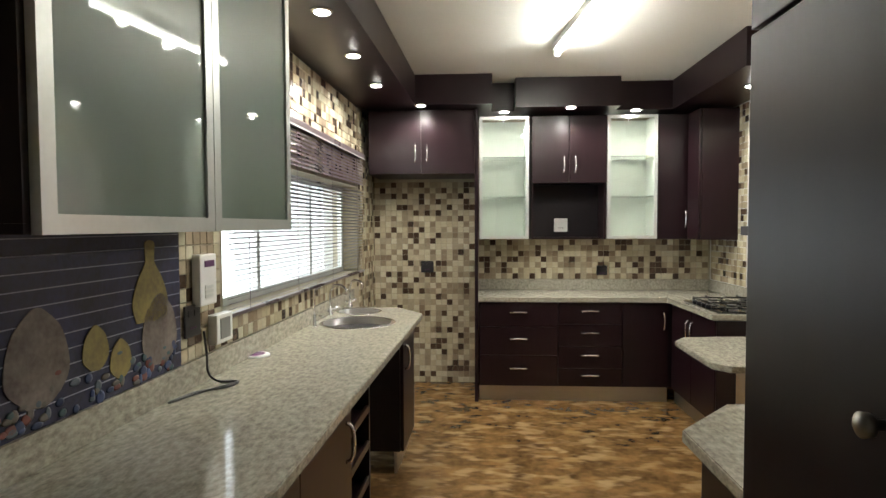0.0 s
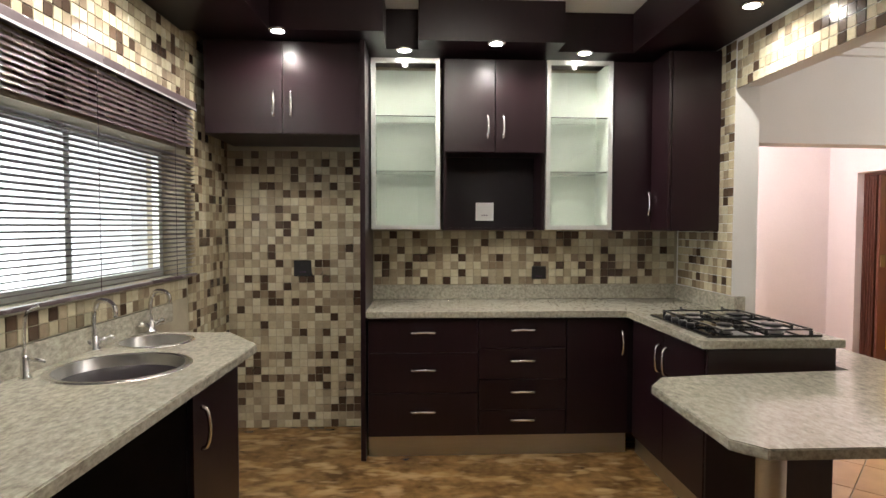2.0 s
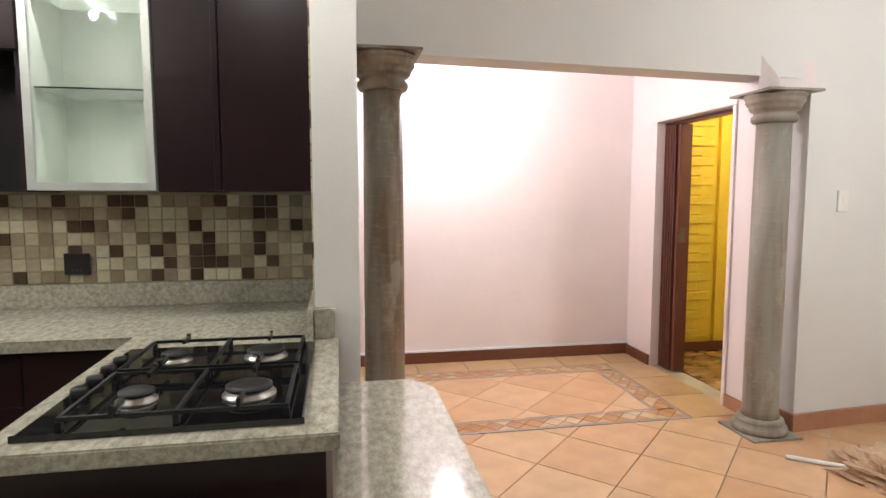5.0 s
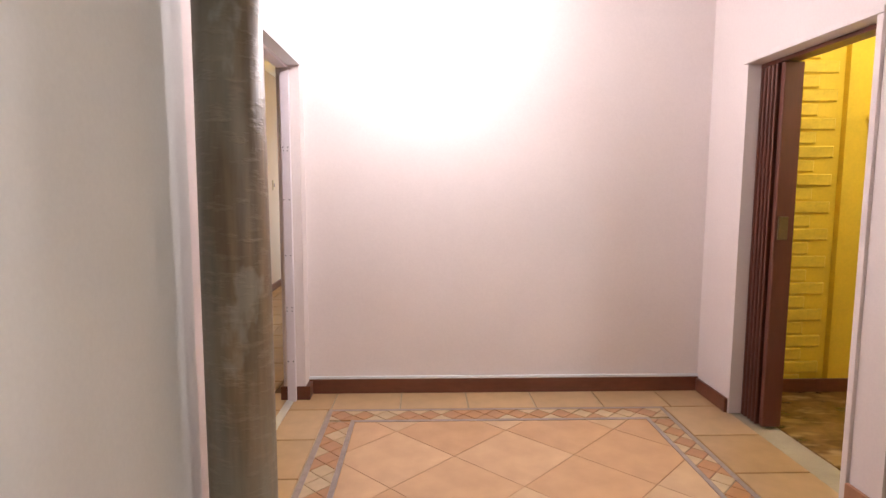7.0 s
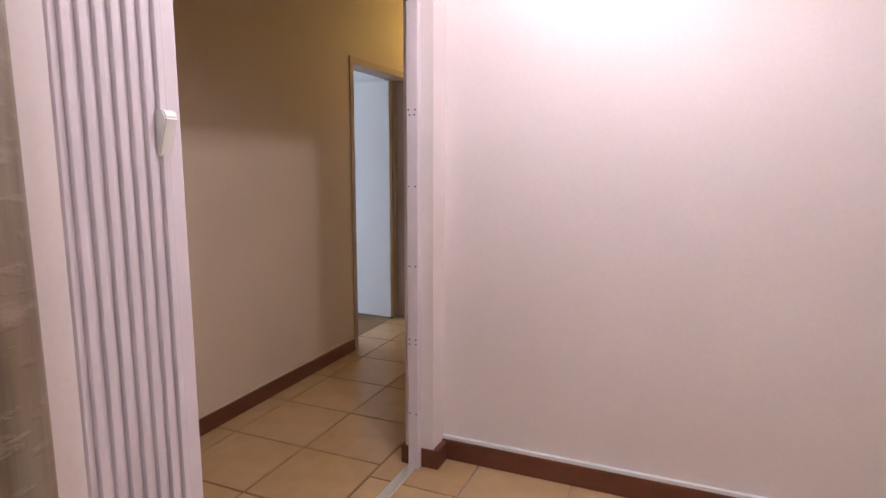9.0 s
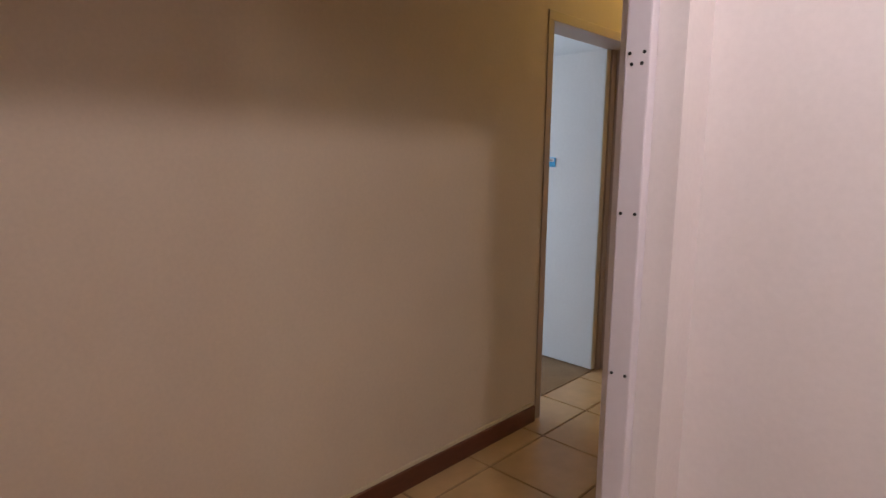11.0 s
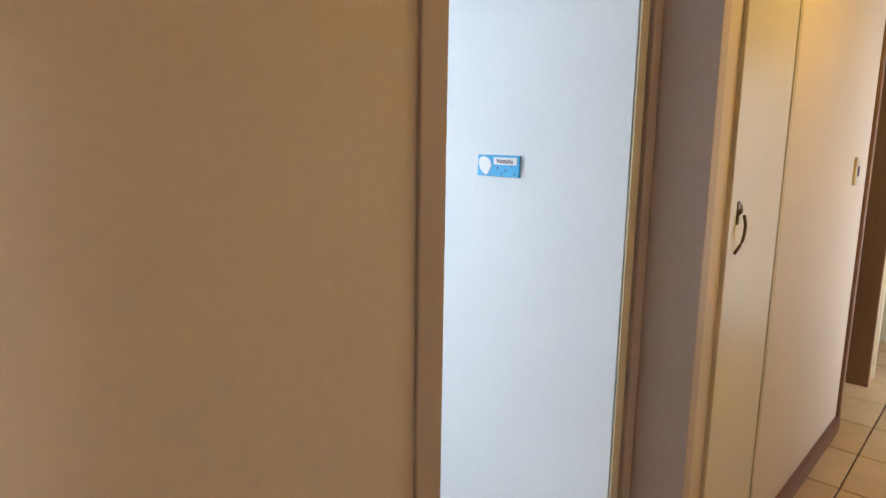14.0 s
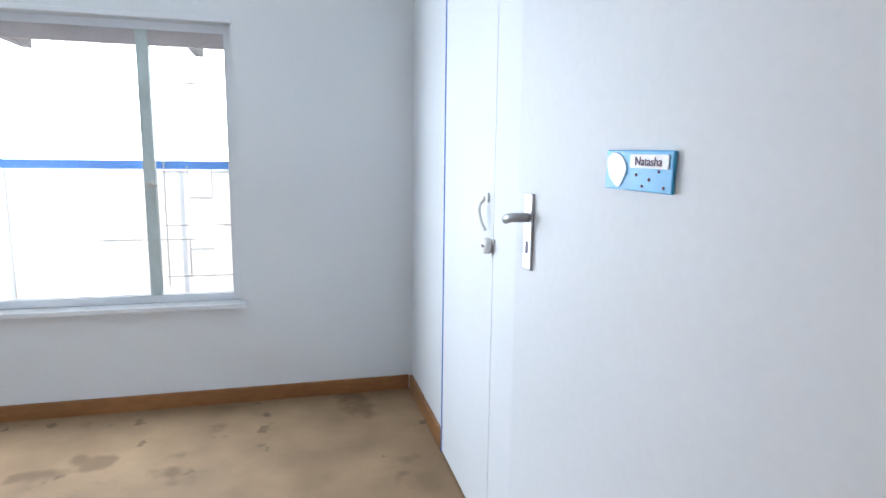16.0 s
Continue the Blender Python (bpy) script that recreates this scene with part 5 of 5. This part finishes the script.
for y, a, b in ((7.865, 1.21, 1.28), (7.985, 1.11, 1.26), (7.862, 0.69, 0.89), (8.108, 0.64, 1.872), (7.752, 0.64, 1.872)):
    part("bar", boxes((-0.003, 0.003, y - 0.003, y + 0.003, a, b)), STEEL, bars)
structure("backdrop_bedroom_window", boxes((-9.6, -9.5, 1.0, 14.0, -0.3, 6.0)), glow("bright_overcast_sky", (0.97, 0.99, 1.0), 7.0), "bright overexposed sky beyond the yard", "backdrop")
fence = thing("sheet_fence", "pale corrugated sheet fence with a blue top rail", "fence", m=pose(-4.5, 0, 0))
bm = bmesh.new()
prev = None
for n in range(161):
    y = 4.0 + n * 0.05
    x = 0.014 * math.sin(n * math.pi / 2)
    cur = (bm.verts.new((x, y, -0.3)), bm.verts.new((x, y, 1.22)))
    if prev:
        bm.faces.new((prev[0], cur[0], cur[1], prev[1]))
    prev = cur
bmesh.ops.solidify(bm, geom=bm.faces[:], thickness=0.004)
part("sheet", bm, material("pale_pink_sheet", (0.88, 0.86, 0.86), 0.6, scale=3, grain=20, second=(0.80, 0.74, 0.74), bump=0.1), fence)
part("top_rail", boxes((-0.03, 0.03, 4.0, 12.0, 1.222, 1.30)), BLUE, fence, "blue painted top rail")
for y in (5.0, 6.35, 7.7, 9.0):
    part("post", boxes((0.02, 0.05, y - 0.02, y + 0.02, -0.3, 1.22)), WHITE_GLOSS, fence)
structure("eaves", boxes((-2.7, -2.06, 4.5, 10.0, 2.05, 2.12)), material("grey_eaves", (0.35, 0.33, 0.33), 0.8, vary=0.1, bump=0.1), "grey roof overhang above the window", "eaves", m=BED_WEST)
for y in (6.9, 7.85):
    structure("rafter_end", boxes((-2.65, -2.1, y - 0.025, y + 0.025, 1.95, 2.049)), material("grey_rafter", (0.30, 0.28, 0.28), 0.8, vary=0.2, bump=0.1), "grey rafter end below the eaves", "rafter", m=BED_WEST)

# ---- pieces of walls and floors ----
def tile_mesh(name, sx, sy, t, mat, bevel=0.0015):
    """A flat piece lying on z = 0 with eased top edges."""
    bm = bmesh.new()
    low = [bm.verts.new((x * sx / 2, y * sy / 2, 0)) for x, y in ((-1, -1), (1, -1), (1, 1), (-1, 1))]
    mid = [bm.verts.new((v.co.x, v.co.y, t - bevel)) for v in low]
    top = [bm.verts.new((v.co.x * (1 - 2 * bevel / sx), v.co.y * (1 - 2 * bevel / sy), t)) for v in low]
    for a, b in ((low, mid), (mid, top)):
        for n in range(4):
            k = (n + 1) % 4
            bm.faces.new((a[n], a[k], b[k], b[n]))
    bm.faces.new(top)
    return mesh_of(name, bm, mat)


def lay(parent, name, cells, me, rest_mat, near, most=300):
    """cells: local poses of pieces. The nearest to a point become objects, the others one joined part."""
    cells = sorted(cells, key=lambda m: (m.translation - Vector(near)).length)
    for m in cells[:most]:
        ob = new(name, me)
        ob.parent = parent
        ob.matrix_local = m
    if cells[most:]:
        co = np.array([v.co for v in me.vertices])
        faces = [tuple(p.vertices) for p in me.polygons]
        verts, polys = [], []
        for m in cells[most:]:
            k = len(verts)
            verts += [tuple(m @ Vector(c)) for c in co]
            polys += [tuple(i + k for i in f) for f in faces]
        rest = bpy.data.meshes.new(name + "_field")
        rest.from_pydata(verts, [], polys)
        rest.materials.append(rest_mat)
        ob = new(name + "_field", rest)
        ob.parent = parent
        tagged(ob, kind="stuff")


P = 0.0535
mosaic = tile_mesh("mosaic_tile", P - 0.0035, P - 0.0035, 0.006, MOSAIC)


def grid(u0, u1, v0, v1, place, p=P):
    out = []
    for i in range(int((u1 - u0) / p + 0.35)):
        for j in range(int((v1 - v0) / p + 0.35)):
            out.append(place(u0 + (i + 0.5) * p, v0 + (j + 0.5) * p))
    return out


north = lambda a, b: pose(a, 4.7205, b, 90, 0, 0)
lay(wall_north, "mosaic_tile", grid(-0.97, -0.01, 0.0, 1.95, north) + grid(0.03, 2.19, 1.002, 1.388, north), mosaic, MOSAIC_REST, (0.3, 4.7, 1.1))
west = lambda a, b: pose(-0.0005, a, b, 90, 0, 90)
lay(wall_west, "mosaic_tile", grid(-0.66, 0.0, 0.0, 2.50, west) + grid(-3.47, -0.66, 1.002, 1.115, west) + grid(-3.47, -3.14, 1.12, 1.5, west) + grid(-3.19, -0.66, 1.86, 2.50, west), mosaic, MOSAIC_REST, (0, -1.0, 1.4))
east = lambda a, b: pose(2.1925, a, b, 90, 0, -90)
lay(wall_east, "mosaic_tile", grid(4.0, 4.70, 1.002, 2.50, east) + grid(1.2, 4.0, 2.215, 2.51, east), mosaic, MOSAIC_REST, (2.19, 4.0, 2.0))

BL, BW = 0.235, 0.085
brick = tile_mesh("brick", BL - 0.012, BW - 0.012, 0.016, material("yellow_brick_paint", (0.78, 0.58, 0.06), 0.5, vary=0.15, scale=9, grain=60, bump=0.25), 0.006)
cells = []
for j in range(32):
    for i in range(3):
        x = 5.07 + i * BL + (BL / 2 if j % 2 else 0)
        if x < 5.46:
            cells.append(pose(x, 6.679, BW * (j + 0.5) + 0.02, 90, random.uniform(-0.8, 0.8), 0))
lay(bpy.data.objects["wall_yellow_north"], "brick", cells, brick, YELLOW_WALL, (5.3, 6.7, 1.0))

T = 0.40
cream = tile_mesh("floor_tile", T - 0.009, T - 0.009, 0.0085, CREAM_TILE, 0.002)
cells = []
for i in range(-4, 3):
    for j in range(-4, 22):
        x, y = 1.875 + i * T, 6.70 + j * T
        if (1.0 if y > 7.7 else 1.14) - 0.1 < x < 2.12 and 4.8 < y < 15.2 or (x < 1.0 and 11.6 < y < 15.0 and x > -0.1):
            cells.append(pose(x, y, -0.008))
lay(floor_corridor, "floor_tile", cells, cream, CREAM_TILE_REST, (1.6, 8.5, 0))
cells = []
# cream margin of the nook, cut to the border
margin = tile_mesh("margin_tile", T - 0.009, 0.275, 0.0085, CREAM_TILE, 0.002)
for i in range(7):
    cells.append(pose(2.275 + i * T, 6.54, -0.008))
lay(floor_tiled, "margin_tile", cells, margin, CREAM_TILE_REST, (3, 6.5, 0))
side = tile_mesh("margin_tile", 0.375, T - 0.009, 0.0085, CREAM_TILE, 0.002)
lay(floor_tiled, "margin_tile", [pose(x, 6.20 - j * T, -0.008) for x in (2.27,) for j in range(4)], side, CREAM_TILE_REST, (3, 6.5, 0))
side2 = tile_mesh("margin_tile", 0.345, T - 0.009, 0.0085, CREAM_TILE, 0.002)
lay(floor_tiled, "margin_tile", [pose(4.60, 6.20 - j * T, -0.008) for j in range(3)], side2, CREAM_TILE_REST, (3, 6.5, 0))


def clipped_tiles(parent, x0, x1, y0, y1, size, turn, cx, cy, mat, name, joint=0.006, holes=()):
    """Turned square tiles cut to a rectangle, each an object."""
    c, s = math.cos(radians(turn)), math.sin(radians(turn))
    h = (size - joint) / 2
    n = int(max(x1 - x0, y1 - y0) / size) + 3
    for i in range(-n, n + 1):
        for j in range(-n, n + 1):
            mx, my = cx + (i * c - j * s) * size, cy + (i * s + j * c) * size
            poly = [(mx + a * c - b * s, my + a * s + b * c) for a, b in ((-h, -h), (h, -h), (h, h), (-h, h))]
            for axis, lim, sign in ((0, x0, 1), (0, x1, -1), (1, y0, 1), (1, y1, -1)):
                out = []
                for k, p in enumerate(poly):
                    q = poly[k - 1]
                    a, b = (q[axis] - lim) * sign, (p[axis] - lim) * sign
                    if a * b < 0:
                        t = a / (a - b)
                        out.append((q[0] + t * (p[0] - q[0]), q[1] + t * (p[1] - q[1])))
                    if b >= 0:
                        out.append(p)
                poly = out
                if len(poly) < 3:
                    break
            if len(poly) < 3 or any(a < mx < b and d < my < e for a, b, d, e in holes):
                continue
            area = abs(sum(poly[k - 1][0] * p[1] - p[0] * poly[k - 1][1] for k, p in enumerate(poly))) / 2
            if area < 2e-4:
                continue
            clean = [p for k, p in enumerate(poly) if math.dist(p, poly[k - 1]) > 1e-4]
            if len(clean) < 3:
                continue
            ob = new(name, mesh_of(name, prism([(a - mx, b - my) for a, b in clean], -0.008, 0.0005), mat))
            ob.parent = parent
            ob.location = (mx, my, 0)


clipped_tiles(floor_tiled, 2.635, 4.255, 5.385, 6.215, 0.41, 45, 3.45, 5.8, TERRACOTTA, "floor_tile", 0.0035)
clipped_tiles(floor_tiled, 2.215, 7.49, -2.49, 5.195, 0.41, 45, 4.13, 4.78, TERRACOTTA, "floor_tile")
# border of the inlaid carpet of tiles: grey edging, diamonds between
EDGE = material("grey_border_strip", (0.33, 0.27, 0.25), 0.3, vary=0.2, scale=20, bump=0.05)
BORDER = pieces_material("border_tile", [(0.55, 0.28, 0.12), (0.66, 0.50, 0.31), (0.52, 0.27, 0.13), (0.62, 0.46, 0.27)], 0.28, grain=12, bump=0.05)
for x0, x1, y0, y1 in ((2.465, 4.42, 6.375, 6.40), (2.465, 4.42, 5.205, 5.23), (2.465, 2.49, 5.23, 6.375), (4.395, 4.42, 5.23, 6.375), (2.61, 4.28, 6.22, 6.245), (2.61, 4.28, 5.355, 5.38), (2.61, 2.632, 5.38, 6.22), (4.258, 4.28, 5.38, 6.22)):
    ob = new("border_strip", mesh_of("border_strip", boxes((x0, x1, y0, y1, -0.008, 0.0008)), EDGE))
    ob.parent = floor_tiled
for x0, x1, y0, y1 in ((2.49, 4.395, 6.247, 6.373), (2.49, 4.395, 5.232, 5.353), (2.492, 2.608, 5.38, 6.22), (4.282, 4.393, 5.38, 6.22)):
    clipped_tiles(floor_tiled, x0, x1, y0, y1, 0.088, 45, x0 + 0.063, (y0 + y1) / 2, BORDER, "border_tile", 0.005)
